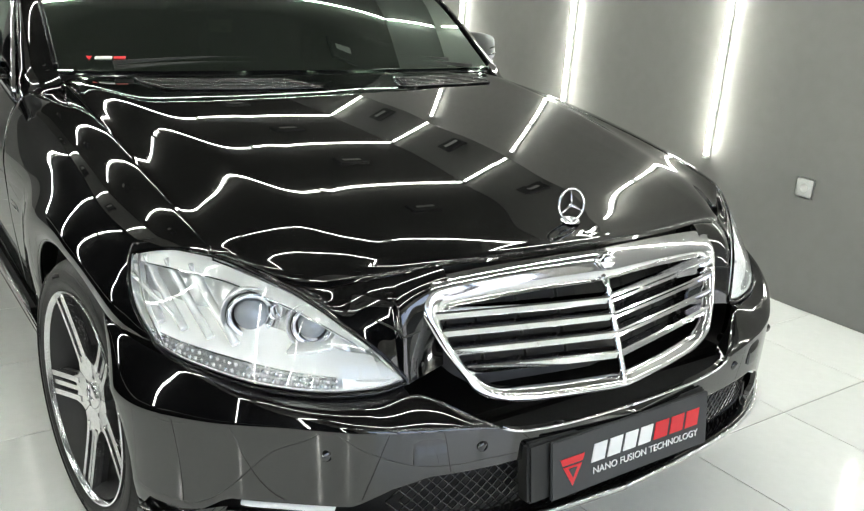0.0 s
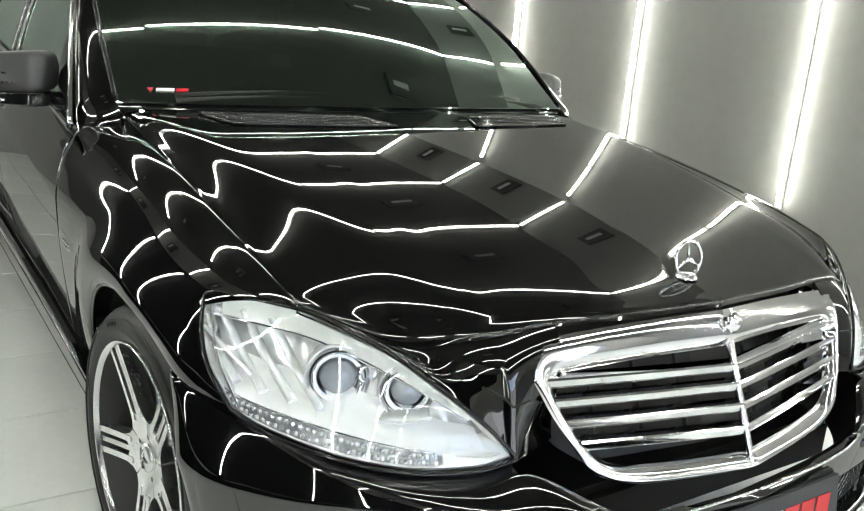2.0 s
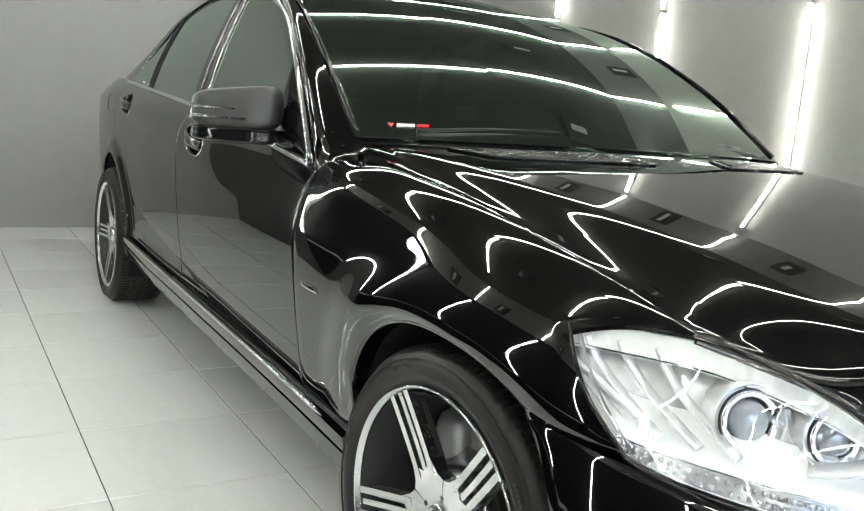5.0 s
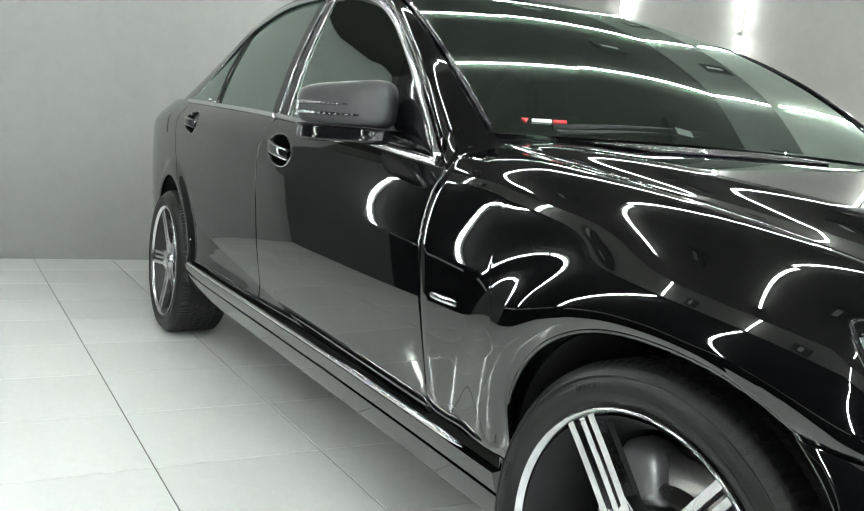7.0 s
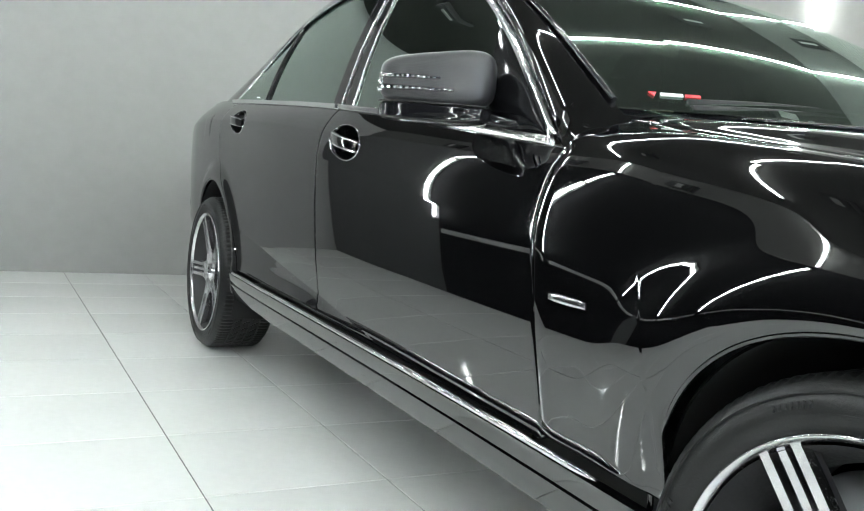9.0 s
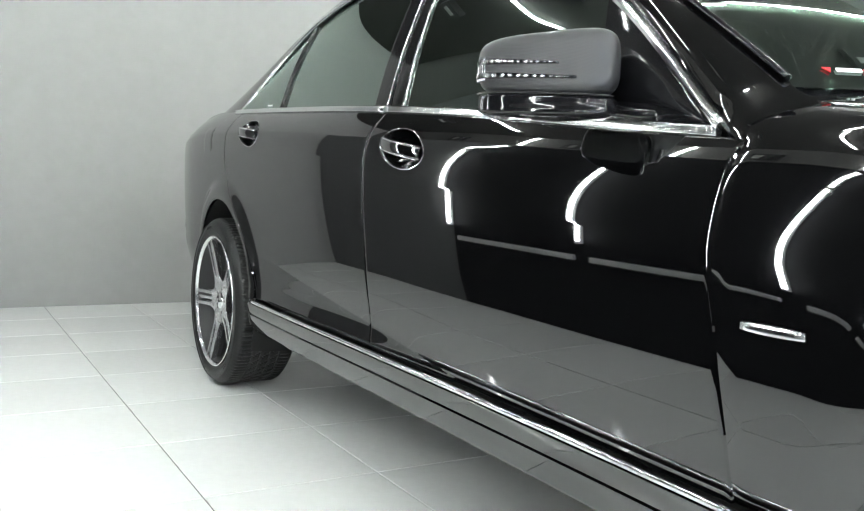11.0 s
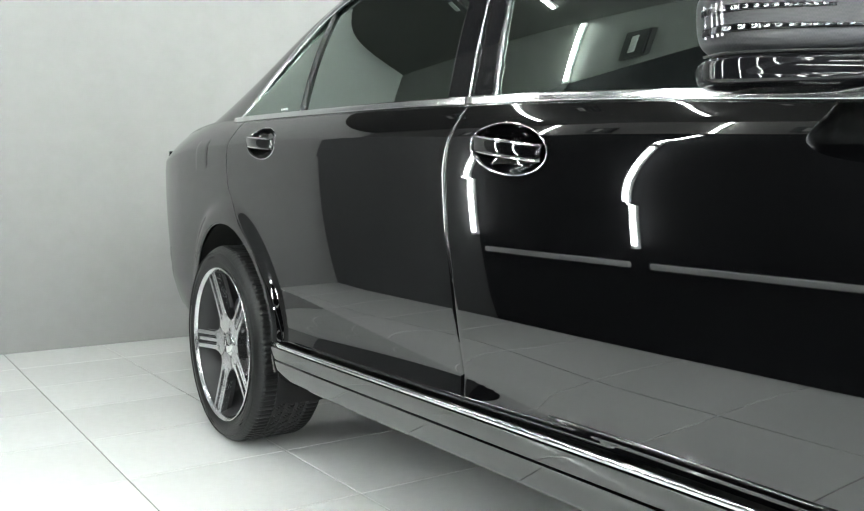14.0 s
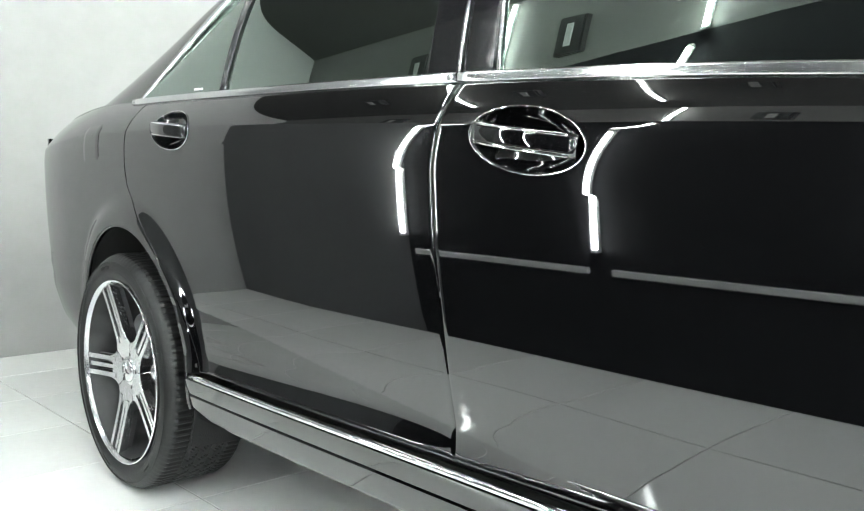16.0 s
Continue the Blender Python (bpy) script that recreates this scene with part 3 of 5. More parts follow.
# ---- flank panels ----
def flank(name, ya, yb, zlo, zhi, nu, nv, dish=None):
    """A flank panel between two upright seams and two long edges, all given as curves."""
    V, U = np.meshgrid(edged(nv, 0.0025, 0.6), edged(nu, 0.0025, 1.1))
    Y = ya(0.6) + (yb(0.6) - ya(0.6)) * U
    for _ in range(4):
        lo, hi = zlo(Y), zhi(Y)
        Z = lo + (hi - lo) * V
        Y = ya(Z) + (yb(Z) - ya(Z)) * U

    def skin(y, z):
        cy, cz, a, b, slope = dish
        r = np.hypot((y - cy) / a, (z - cz - (y - cy) * slope) / b)
        return side_x(y, z) - 0.032 * np.clip(1 - r**3, 0, 1) ** 1.1

    return both(shell, name, np.stack([skin(Y, Z), Y, Z], -1), PAINT, car, rim=0.0010, N=side_normals(skin, Y, Z, 0.001))


GAP = 0.0017
BSEAM = pchip([0.2, 0.34, 0.46, 0.60, 0.75, 0.85, 0.93, 0.99], [1.818, 1.818, 1.820, 1.826, 1.838, 1.840, 1.832, 1.822])
RSEAM = pchip([0.2, 0.34, 0.387, 0.487, 0.55, 0.613, 0.66, 0.72, 0.80, 0.855, 0.912, 1.0, 1.08], [2.685, 2.695, 2.706, 2.748, 2.790, 2.842, 2.888, 2.960, 3.060, 3.105, 3.115, 3.107, 3.10])
DOORLOW = pchip([0.4, 0.95, 1.8, 2.7], [0.352, 0.360, 0.376, 0.392])
fdoors = flank("front_door", lambda z: FSEAM(np.minimum(z, 0.88)) + GAP, lambda z: BSEAM(z) - GAP, DOORLOW, lambda y: BELT(y) - 0.006, 280, 190, (1.655, 0.872, 0.109, 0.046, 0.17))
rdoors = flank("rear_door", lambda z: BSEAM(z) + GAP, lambda z: RSEAM(z) - GAP, DOORLOW, lambda y: BELT(y) - 0.006, 240, 190, (2.815, 0.972, 0.112, 0.046, 0.12))


# ---- rear quarter ----
TAIL = pchip([0.2, 0.35, 0.5, 0.75, 0.92, 1.0, 1.08], [4.30, 4.36, 4.40, 4.40, 4.34, 4.24, 4.10])


def quarter_grid():
    """The quarter above the wheel, from the door seam to the tail."""
    ys = np.unique(np.concatenate([np.linspace(2.985, 3.62, 60), np.linspace(3.62, 4.38, 30)]))
    f = (ys - ys[0]) / (ys[-1] - ys[0])
    U, V = np.meshgrid(f, np.linspace(0, 1, 60), indexing="ij")
    Y = np.repeat(ys[:, None], V.shape[1], 1)
    for _ in range(24):
        y0 = Y[:, :1]
        lo = np.maximum(arch_z(y0, WB, RA), np.where(y0 < WB, 0.735, 0.628))
        Z = lo + (BELT(y0) + 0.004 - lo) * V
        Y = 0.5 * Y + 0.5 * (RSEAM(Z) + GAP + (TAIL(Z) - RSEAM(Z) - GAP) * U)
    return np.stack([side_x(Y, Z), Y, Z], -1), side_normals(side_x, Y, Z)


def quarter_strip():
    """The narrow piece between the door seam and the wheel arch."""
    z = np.linspace(0.388, 0.735, 60)
    ya, yb = RSEAM(z) + GAP, WB - np.sqrt(RA**2 - (z - HZ) ** 2)
    U, Z = np.meshgrid(np.linspace(0, 1, 14), z, indexing="ij")
    Y = ya + (yb - ya) * U
    return np.stack([side_x(Y, Z), Y, Z], -1), side_normals(side_x, Y, Z)


G, N = quarter_grid()
both(shell, "rear_quarter", G, PAINT, car, rim=0, N=N)
G, N = quarter_strip()
both(shell, "quarter_strip", G, PAINT, car, rim=0, N=N)

# rear bumper, boot and tail
rows = []
for z in np.linspace(0.36, 0.625, 24):
    tuck = 1.3 * np.clip(0.56 - z, 0, 1) ** 2
    ya = WB + math.sqrt(0.405**2 - (z - HZ) ** 2)
    sidepts = [(float(side_x(y, max(z, 0.46))) - tuck * (0.5 + (y - ya)), y) for y in np.linspace(ya, 4.15, 20)]
    rows.append(spline(sidepts + [(0.70 - tuck, 4.35 - tuck), (0.45, 4.44 - tuck), (0.0, 4.47 - tuck)], 70))
P = np.array([[(rows[j][i][0], rows[j][i][1], z) for j, z in enumerate(np.linspace(0.36, 0.625, 24))] for i in range(70)])
both(shell, "rear_bumper", P, PAINT, car)
P = np.array([[(BELTX(y) * w, y, BELT(y) + 0.004 + 0.035 * (1 - w * w)) for w in np.linspace(0, 1, 20)] for y in np.linspace(3.72, 4.20, 24)])
both(shell, "boot_lid", P, PAINT, car)
P = np.array([[(w * 0.735, 4.385 + 0.07 * (1 - w * w), z) for w in np.linspace(0, 1, 16)] for z in np.linspace(0.61, 1.03, 12)])
both(shell, "tail_panel", P, PAINT, car)

# ---- sills ----
SKIRT = pchip([0.36, 1.0, 1.9, 2.76], [0.340, 0.349, 0.362, 0.376])
ys = np.linspace(0.375, 2.735, 60)
skirt = [(0.0085, 0.0), (0.0080, -0.004), (0.0040, -0.020), (-0.0020, -0.036), (-0.0040, -0.040)]
skirt_lo = [(-0.0020, -0.0435), (-0.0028, -0.047), (-0.0100, -0.070), (-0.0190, -0.094), (-0.0230, -0.101), (-0.030, -0.106), (-0.07, -0.110)]
P = np.array([[(W(y) + dx - 0.006, y, SKIRT(y) + dz) for dx, dz in skirt] for y in ys])
for o in both(shell, "sill_upper", P, PAINT, car, t=0.02, rim=0.0):
    pass
P = np.array([[(W(y) + dx - 0.006, y, SKIRT(y) + dz) for dx, dz in skirt_lo] for y in ys])
both(shell, "sill_skirt", P, PAINT, car, t=0.02, rim=0.0)
for s in (-1, 1):
    p = [(s * (W(y) + 0.006), y, SKIRT(y) + 0.012) for y in np.linspace(0.475, 2.70, 60)]
    sweep("sill_moulding", p, rbox(0.012, 0.010), BRIGHT, car, scale=[0.3, 0.8] + [1] * 57 + [0.5], label="bright chrome sill moulding")

# ---- glasshouse ----
OUT = spline([(0.842, 0.742, 0.880), (0.780, 1.02, 1.102), (0.715, 1.29, 1.258), (0.682, 1.52, 1.339), (0.662, 1.81, 1.392), (0.648, 2.26, 1.420), (0.652, 2.55, 1.402), (0.668, 2.80, 1.350), (0.712, 3.02, 1.240), (0.790, 3.22, 1.078)], 120)
EDGE = spline([(0.742, 0.694, 0.940), (0.722, 0.985, 1.142), (0.684, 1.265, 1.290), (0.640, 1.52, 1.378), (0.606, 1.86, 1.432), (0.590, 2.35, 1.455), (0.586, 2.75, 1.428), (0.602, 3.08, 1.345), (0.645, 3.45, 1.222), (0.715, 3.82, 1.105)], 120)
n_f, n_r = 42, 84
FOOT_O = np.array([(0.858, 0.640, 0.835), (0.850, 0.700, 0.858)])
FOOT_E = np.array([(0.742, 0.580, 0.892), (0.744, 0.650, 0.916)])
RAIL_O, RAIL_E = np.concatenate([FOOT_O, OUT]), np.concatenate([FOOT_E, EDGE])
rail = np.array([[RAIL_O[i] * (1 - t) + RAIL_E[i] * t + np.array([0.018, 0, 0.010]) * math.sin(math.pi * t) * min(1, i / 3) for t in np.linspace(0, 1, 9)] for i in range(122)])
both(shell, "roof_rail", rail, PAINT, car, t=0.02)
# C pillar down to the waist
P = np.array([[(lambda a, b: a * (1 - t) + b * t)(np.array([BELTX(y) - 0.004, y, BELT(y) + 0.0045]), np.array([np.interp(y, [3.2, 3.82], [0.787, 0.714]), y, np.interp(y, [3.2, 3.82], [1.082, 1.103])])) for t in np.linspace(0, 1, 5)] for y in np.linspace(3.12, 3.82, 20)])
both(shell, "pillar_foot", P, PAINT, car, rim=0)


def cross(i0, i1, nw, bow0, bow1, dome0, dome1):
    """A sheet from edge to edge of the roof line, bowed forward or back and domed."""
    rows = []
    idx = np.linspace(i0, i1, 26)
    for q, i in enumerate(idx):
        e = np.array([np.interp(i, range(120), EDGE[:, k]) for k in range(3)])
        t = q / 25
        rows.append([(e[0] * w, e[1] + (bow0 * (1 - t) + bow1 * t) * (1 - w * w), e[2] + (dome0 * (1 - t) + dome1 * t) * (1 - w * w)) for w in np.linspace(-1, 1, nw)])
    return np.array(rows)


shell("windscreen", cross(0.5, n_f, 41, -0.14, -0.09, 0.016, 0.03), SCREEN, car, t=0.004, rim=0, label="dark tinted windscreen")
shell("roof", cross(n_f + 0.4, n_r, 31, -0.09, 0.10, 0.03, 0.03), PAINT, car)
shell("rear_window", cross(n_r + 0.4, 119, 31, 0.10, 0.10, 0.03, 0.03), GLASS, car, t=0.004, rim=0)
top_edge = cross(n_f + 0.1, n_f + 0.2, 31, -0.09, -0.09, 0.031, 0.031)[0]
sweep("windscreen_seal", top_edge, oval(0.012, 0.008), PLASTIC, car)
for s in (-1, 1):
    sweep("windscreen_moulding", (EDGE[1:n_f + 1] + (0.002, -0.004, 0.003)) * (s, 1, 1), oval(0.014, 0.010), GLOSS, car)

OY, OX = pchip(OUT[:, 1], OUT[:, 2]), pchip(OUT[:, 1], OUT[:, 0])


def pane(ya_lo, ya_hi, yb_lo, yb_hi, out=0.0, nu=26, nv=16):
    """A piece of the side glazing between two slanted uprights."""
    G = []
    for u in np.linspace(0, 1, nu):
        col = []
        for v in np.linspace(0, 1, nv):
            y = (ya_lo + (ya_hi - ya_lo) * v) * (1 - u) + (yb_lo + (yb_hi - yb_lo) * v) * u
            zb, zt = BELT(y) + 0.004, OY(y) - 0.004
            z = zb + (max(zt, zb + 0.002) - zb) * v
            k = (z - BELT(y)) / max(OY(y) - BELT(y), 1e-3)
            x = BELTX(y) - 0.012 + (OX(y) - BELTX(y) + 0.006) * min(max(k, 0), 1) + 0.014 * math.sin(math.pi * min(max(k, 0), 1)) + out
            col.append((x, y, z))
        G.append(col)
    return np.array(G)


for k, (dr, name) in enumerate(((fdoors, "front"), (rdoors, "rear"))):
    for j, d in enumerate(dr):
        s = (-1, 1, 1) if j == 0 else (1, 1, 1)
        if name == "front":
            shell("window_glass", pane(0.98, 1.10, 1.765, 1.842) * s, GLASS, d, t=0.004, rim=0, label="dark tinted side glass")
            shell("mirror_sail", pane(0.752, 0.80, 0.978, 1.097, 0.003) * s, GLOSS, d, t=0.01, rim=0)
            shell("pillar_cover", pane(1.770, 1.846, 1.843, 1.898, 0.004) * s, GLOSS, d, t=0.01, rim=0.001, label="gloss black pillar cover")
            sweep("glass_run", pane(1.762, 1.840, 1.77, 1.846, 0.004)[0] * s, oval(0.006, 0.006), SATIN, d)
        else:
            shell("window_glass", pane(1.935, 1.985, 2.66, 2.735) * s, GLASS, d, t=0.004, rim=0, label="dark tinted side glass")
            shell("quarter_glass", pane(2.685, 2.76, 3.215, 3.10) * s, GLASS, d, t=0.004, rim=0, label="dark tinted side glass")
            for q in range(7):
                yq = 2.775 + 0.0075 * q
                sweep("glass_print", [(s[0] * (BELTX(yq) - 0.0075), yq, BELT(yq) + 0.018), (s[0] * (BELTX(yq) - 0.0080), yq, BELT(yq) + 0.023)], rbox(0.0015, 0.0035), WHITE_P, d, up=(0, 1, 0))
            shell("pillar_cover", pane(1.851, 1.905, 1.932, 1.982, 0.004) * s, GLOSS, d, t=0.01, rim=0.001, label="gloss black pillar cover")
            sweep("quarter_post", pane(2.672, 2.747, 2.69, 2.76, 0.004)[0] * s, oval(0.022, 0.014), GLOSS, d)
            sweep("pillar_strip", pane(1.846, 1.901, 1.86, 1.91, 0.008)[0] * s, oval(0.005, 0.005), SATIN, d)
        y0, y1 = (0.745, 1.835) if name == "front" else (1.841, 3.215)
        belt = np.array([(BELTX(y) + 0.002, y, BELT(y) + 0.002) for y in np.linspace(y0, y1, 50)]) * s
        sweep("waist_moulding", belt, rbox(0.012, 0.017), BRIGHT, d, label="bright chrome waist moulding")
for s in (-1, 1):
    sweep("window_moulding", (OUT + (0.006, 0, 0)) * (s, 1, 1), rbox(0.014, 0.016), BRIGHT, car, label="bright chrome window moulding")

# ---- bonnet ----
ZC = pchip([-0.66, -0.58, -0.40, -0.10, 0.20, 0.50, 0.86], [0.791, 0.804, 0.842, 0.890, 0.924, 0.950, 0.972])
YFRONT = pchip([0.0, 0.20, 0.38, 0.405, 0.43, 0.47, 0.56, 0.62, 0.67, 0.695, 0.74], [-0.664, -0.647, -0.608, -0.604, -0.600, -0.580, -0.512, -0.457, -0.408, -0.385, -0.33])
ZFRONT = pchip([0.0, 0.20, 0.38, 0.405, 0.43, 0.47, 0.56, 0.62, 0.67, 0.695, 0.74], [0.787, 0.783, 0.768, 0.762, 0.757, 0.744, 0.719, 0.742, 0.762, 0.770, 0.78])
YCOWL = pchip([0.0, 0.4, 0.74], [0.545, 0.580, 0.680])
RIDGE = pchip([-0.66, -0.60, -0.50, -0.42, -0.20, 0.05, 0.35, 0.70], [0.500, 0.500, 0.506, 0.516, 0.546, 0.594, 0.648, 0.698])
LIP = pchip([0.0, 0.20, 0.38, 0.45], [0.787, 0.783, 0.770, 0.758])
_xe = np.linspace(0.425, 0.694, 40)
EDGEX, EDGEZ = pchip(YFRONT(_xe), _xe), pchip(YFRONT(_xe), ZFRONT(_xe))


def crown(x, y):
    z = ZC(y) - 0.026 * (x / np.maximum(RIDGE(y), 0.3)) ** 2.1
    d = np.clip(1 - (y - YFRONT(x)) / 0.07, 0, 1)
    return z - (z - LIP(x)) * d**2.4


def bonnet_z(x, y):
    """The bonnet's height: a wide crowned middle, a soft ridge, and a hollow falling to the lamps and the shut line."""
    x = np.abs(x)
    ahead = y < -0.388
    xs = np.where(ahead, EDGEX(np.clip(y, -0.602, -0.388)), SHUTX(y))
    ze = np.where(ahead, EDGEZ(np.clip(y, -0.602, -0.388)), SHUT(y))
    xr = RIDGE(y)
    zr = crown(xr, y)
    t = np.clip((x - xr) / np.maximum(xs - xr, 0.01), 0, 1)
    out = zr + (ze - zr) * (1 - (1 - t) ** np.interp(y, [-0.56, -0.34], [1.25, 1.7]))
    kw = np.interp(y, [-0.6, -0.4, 0.1], [0.024, 0.026, 0.030])
    k = np.clip((x - xr + kw) / (2 * kw), 0, 1)
    k = k * k * (3 - 2 * k)
    return crown(x, y) * (1 - k) + out * k


U, V = np.meshgrid(edged(64, 0.004, 0.72), edged(90, 0.004, 1.2), indexing="ij")
X = U * 0.71
for _ in range(4):
    Y = YCOWL(X) + (YFRONT(X) - YCOWL(X)) * V
    X = U * (SHUTX(Y) - 0.004)
    Y = YCOWL(X) + (YFRONT(X) - YCOWL(X)) * V
Z = bonnet_z(X, Y)
edge = Z[:, -1].copy()      # a fair front edge, its change fading back into the sheet
for _ in range(14):
    edge[26:-3] = 0.5 * edge[26:-3] + 0.25 * (edge[25:-4] + edge[27:-2])
Z += (edge - Z[:, -1])[:, None] * np.clip((V - 0.72) / 0.28, 0, 1) ** 2
for _ in range(16):      # beaten smooth: no kinks across the sheet
    Z[1:-1, 1:-1] = 0.5 * Z[1:-1, 1:-1] + 0.125 * (Z[2:, 1:-1] + Z[:-2, 1:-1] + Z[1:-1, 2:] + Z[1:-1, :-2])
P = np.stack([X, Y, Z], -1)
FRONTX, FRONTY, FRONTZ = (P[:, -1, k].copy() for k in range(3))      # the bonnet's front edge
P = np.concatenate([P[:0:-1] * (-1, 1, 1), P], 0)
bonnet = shell("bonnet", P, PAINT, car)
# louvres: a dark grid with a raised rim and six thin blades on each side
def vent_pt(s, k, t, up):
    """A place in the vent: row k from its rear edge, t from its inner to its outer end."""
    x = (0.180 - 0.009 * k) * (1 - t) + (0.575 - 0.008 * k) * t
    y = 0.452 - 0.018 * k + 0.12 * (x / 0.6) ** 2
    return (s * x, y, float(bonnet_z(x, y)) + up)


for s in (-1, 1):
    P = np.array([[vent_pt(s, k, t, 0.002) for k in np.linspace(0, 6, 7)] for t in np.linspace(0, 1, 16)])
    shell("vent_grid", P, RUBBER, bonnet, t=0.006, rim=0, label="matt black vent grid")
    for k in range(1, 6):
        sweep("vent_louvre", [vent_pt(s, k, t, 0.004) for t in np.linspace(0.01, 0.99, 14)], oval(0.006, 0.006, 8), GLOSS, bonnet)
    rim = [(0, t) for t in np.linspace(0, 1, 14)] + [(k, 1) for k in range(1, 6)] + [(6, t) for t in np.linspace(1, 0, 14)] + [(k, 0) for k in range(5, 0, -1)]
    sweep("vent_rim", [vent_pt(s, k, t, 0.003) for k, t in rim], oval(0.009, 0.008, 8), GLOSS, bonnet, closed=True)
# cowl: a narrow dark strip between the bonnet and the foot of the screen
SC = cross(0.5, n_f, 61, -0.14, -0.09, 0.016, 0.03)[0]
P = []
for q in SC:
    xh = min(abs(q[0]), 0.735)
    yh = float(YCOWL(xh)) + 0.002
    h = np.array([q[0], yh, float(bonnet_z(xh, yh)) - 0.006])
    P.append([h * (1 - t) + (q + (0, 0.012, -0.004)) * t for t in np.linspace(0, 1, 5)])
shell("cowl_panel", np.array(P), GLOSS, car, t=0.008, rim=0)
# wipers
for x0, x1, yy in ((0.05, -0.60, 0.0), (0.62, -0.02, 0.02)):
    p = [(x0 + (x1 - x0) * t, 0.60 + yy + 0.10 * (x0 + (x1 - x0) * t) ** 2 + 0.03 * t, 0.958 + 0.018 * math.sin(math.pi * t)) for t in np.linspace(0, 1, 14)]
    wip = sweep("wiper", p, rbox(0.014, 0.012), PLASTIC, car)
    sweep("wiper_blade", [(a, b + 0.012, c + 0.010) for a, b, c in p[2:]], rbox(0.006, 0.016), RUBBER, wip)

# ---- nose: plan curve at headlamp foot height, set back with height ----
PLANY = pchip([0.0, 0.2, 0.35, 0.442, 0.56, 0.66, 0.73, 0.80, 0.845, 0.87, 0.885], [-0.700, -0.695, -0.682, -0.663, -0.618, -0.556, -0.490, -0.398, -0.29, -0.17, 0.05])
RAKE = pchip([0.0, 0.42, 0.56, 0.69, 0.80, 0.86], [0.30, 0.34, 0.55, 0.78, 0.98, 1.05])
FACEY = pchip([0.0, 0.21, 0.35, 0.45, 0.55, 0.65, 0.74, 0.81, 0.86, 0.885, 0.892], [-0.815, -0.800, -0.782, -0.757, -0.712, -0.642, -0.568, -0.478, -0.375, -0.27, -0.10])
CRZ = pchip([0.0, 0.25, 0.40, 0.65, 0.89], [0.465, 0.495, 0.519, 0.526, 0.505])
BTOP = pchip([0.0, 0.26, 0.34, 0.442, 0.52, 0.60, 0.70, 0.80, 0.845, 0.892], [0.482, 0.494, 0.525, 0.570, 0.557, 0.557, 0.571, 0.602, 0.612, 0.612])


def nose(x, z, out=0.0):
    """A point of the nose at half width x and height z, brought forward by out."""
    x, z = np.asarray(x, float), np.asarray(z, float)
    return np.stack([x + 0 * z, PLANY(x) + RAKE(x) * (z - 0.59) - out, z + 0 * x], -1)


TOPY = pchip([0.0, 0.26, 0.36, 0.442, 0.50, 0.58, 0.66, 0.73, 0.80, 0.845, 0.87, 0.892], [-0.797, -0.768, -0.739, -0.692, -0.688, -0.662, -0.606, -0.534, -0.406, -0.276, -0.15, 0.0])


def bumper_pt(x, z, out=0.0):
    """A point of the bumper: an upright face under a crease, sloping back over it to the lamps."""
    x, z = np.asarray(x, float), np.asarray(z, float)
    cz, tz, f = CRZ(x), BTOP(x), FACEY(x)
    top = TOPY(x)
    t = np.clip((z - cz) / np.maximum(tz - cz, 0.02), 0, 1.3)
    up = f + (top - f) * (0.5 * t + 0.5 * t**2)
    low = f + 0.10 * np.clip(cz - z, 0, 1) ** 1.5 + 0.30 * np.clip(0.33 - z, 0, 1)
    y = np.where(z > cz, up, low)
    return np.stack([x + 0 * z - out * 0.4 * 0, y - out, z + 0 * x], -1)


def swell(P):
    """The bumper's share of the wheel arch flare."""
    return flare(P[..., 1], P[..., 2]) * np.clip((P[..., 0] - 0.70) / 0.15, 0, 1) * 0.75


_zz = np.linspace(0.26, 0.614, 40)
_lo, _hi = np.full(40, 0.75), np.full(40, 0.892)
_lim = FA_Y - FA_A * (1 - (np.clip(_zz - HZ, 0, 1) / FA_B) ** FA_P) ** (1 / FA_P)
for _ in range(30):
    _m = (_lo + _hi) / 2
    _in = bumper_pt(_m, _zz)[:, 1] < _lim
    _lo, _hi = np.where(_in, _m, _lo), np.where(_in, _hi, _m)
BEND = pchip(_zz, _lo)      # where the bumper meets the wheel arch


def bumper_grid(x0, lo, hi, nu, n):
    u = np.concatenate([np.linspace(0, 0.9, nu)[:-1], np.linspace(0.9, 1, 24)])
    V, U = np.meshgrid(np.linspace(0, 1, n), u)
    X = x0 + (0.87 - x0) * U
    for _ in range(5):
        Z = lo(X) + (hi(X) - lo(X)) * V
        X = x0 + (BEND(Z) - x0) * U
    P = bumper_pt(X, Z)
    P[..., 0] += swell(P)
    return P


bumpers = both(shell, "front_bumper", bumper_grid(0.0, lambda x: np.interp(x, [0, 0.44, 0.50, 0.56, 0.74, 0.80, 0.89], [0.425, 0.425, 0.405, 0.368, 0.366, 0.300, 0.285]), lambda x: BTOP(x) - 0.003, 60, 44), PAINT, car)
both(shell, "bumper_apron", bumper_grid(0.50, lambda x: 0.268 + 0 * x, lambda x: np.interp(x, [0.5, 0.55, 0.74, 0.80, 0.89], [0.340, 0.338, 0.340, 0.296, 0.281]), 34, 14), PAINT, car)
LAMPTOP = pchip([0.442, 0.47, 0.52, 0.58, 0.64, 0.692], [0.584, 0.620, 0.668, 0.716, 0.748, 0.764])
rows = []
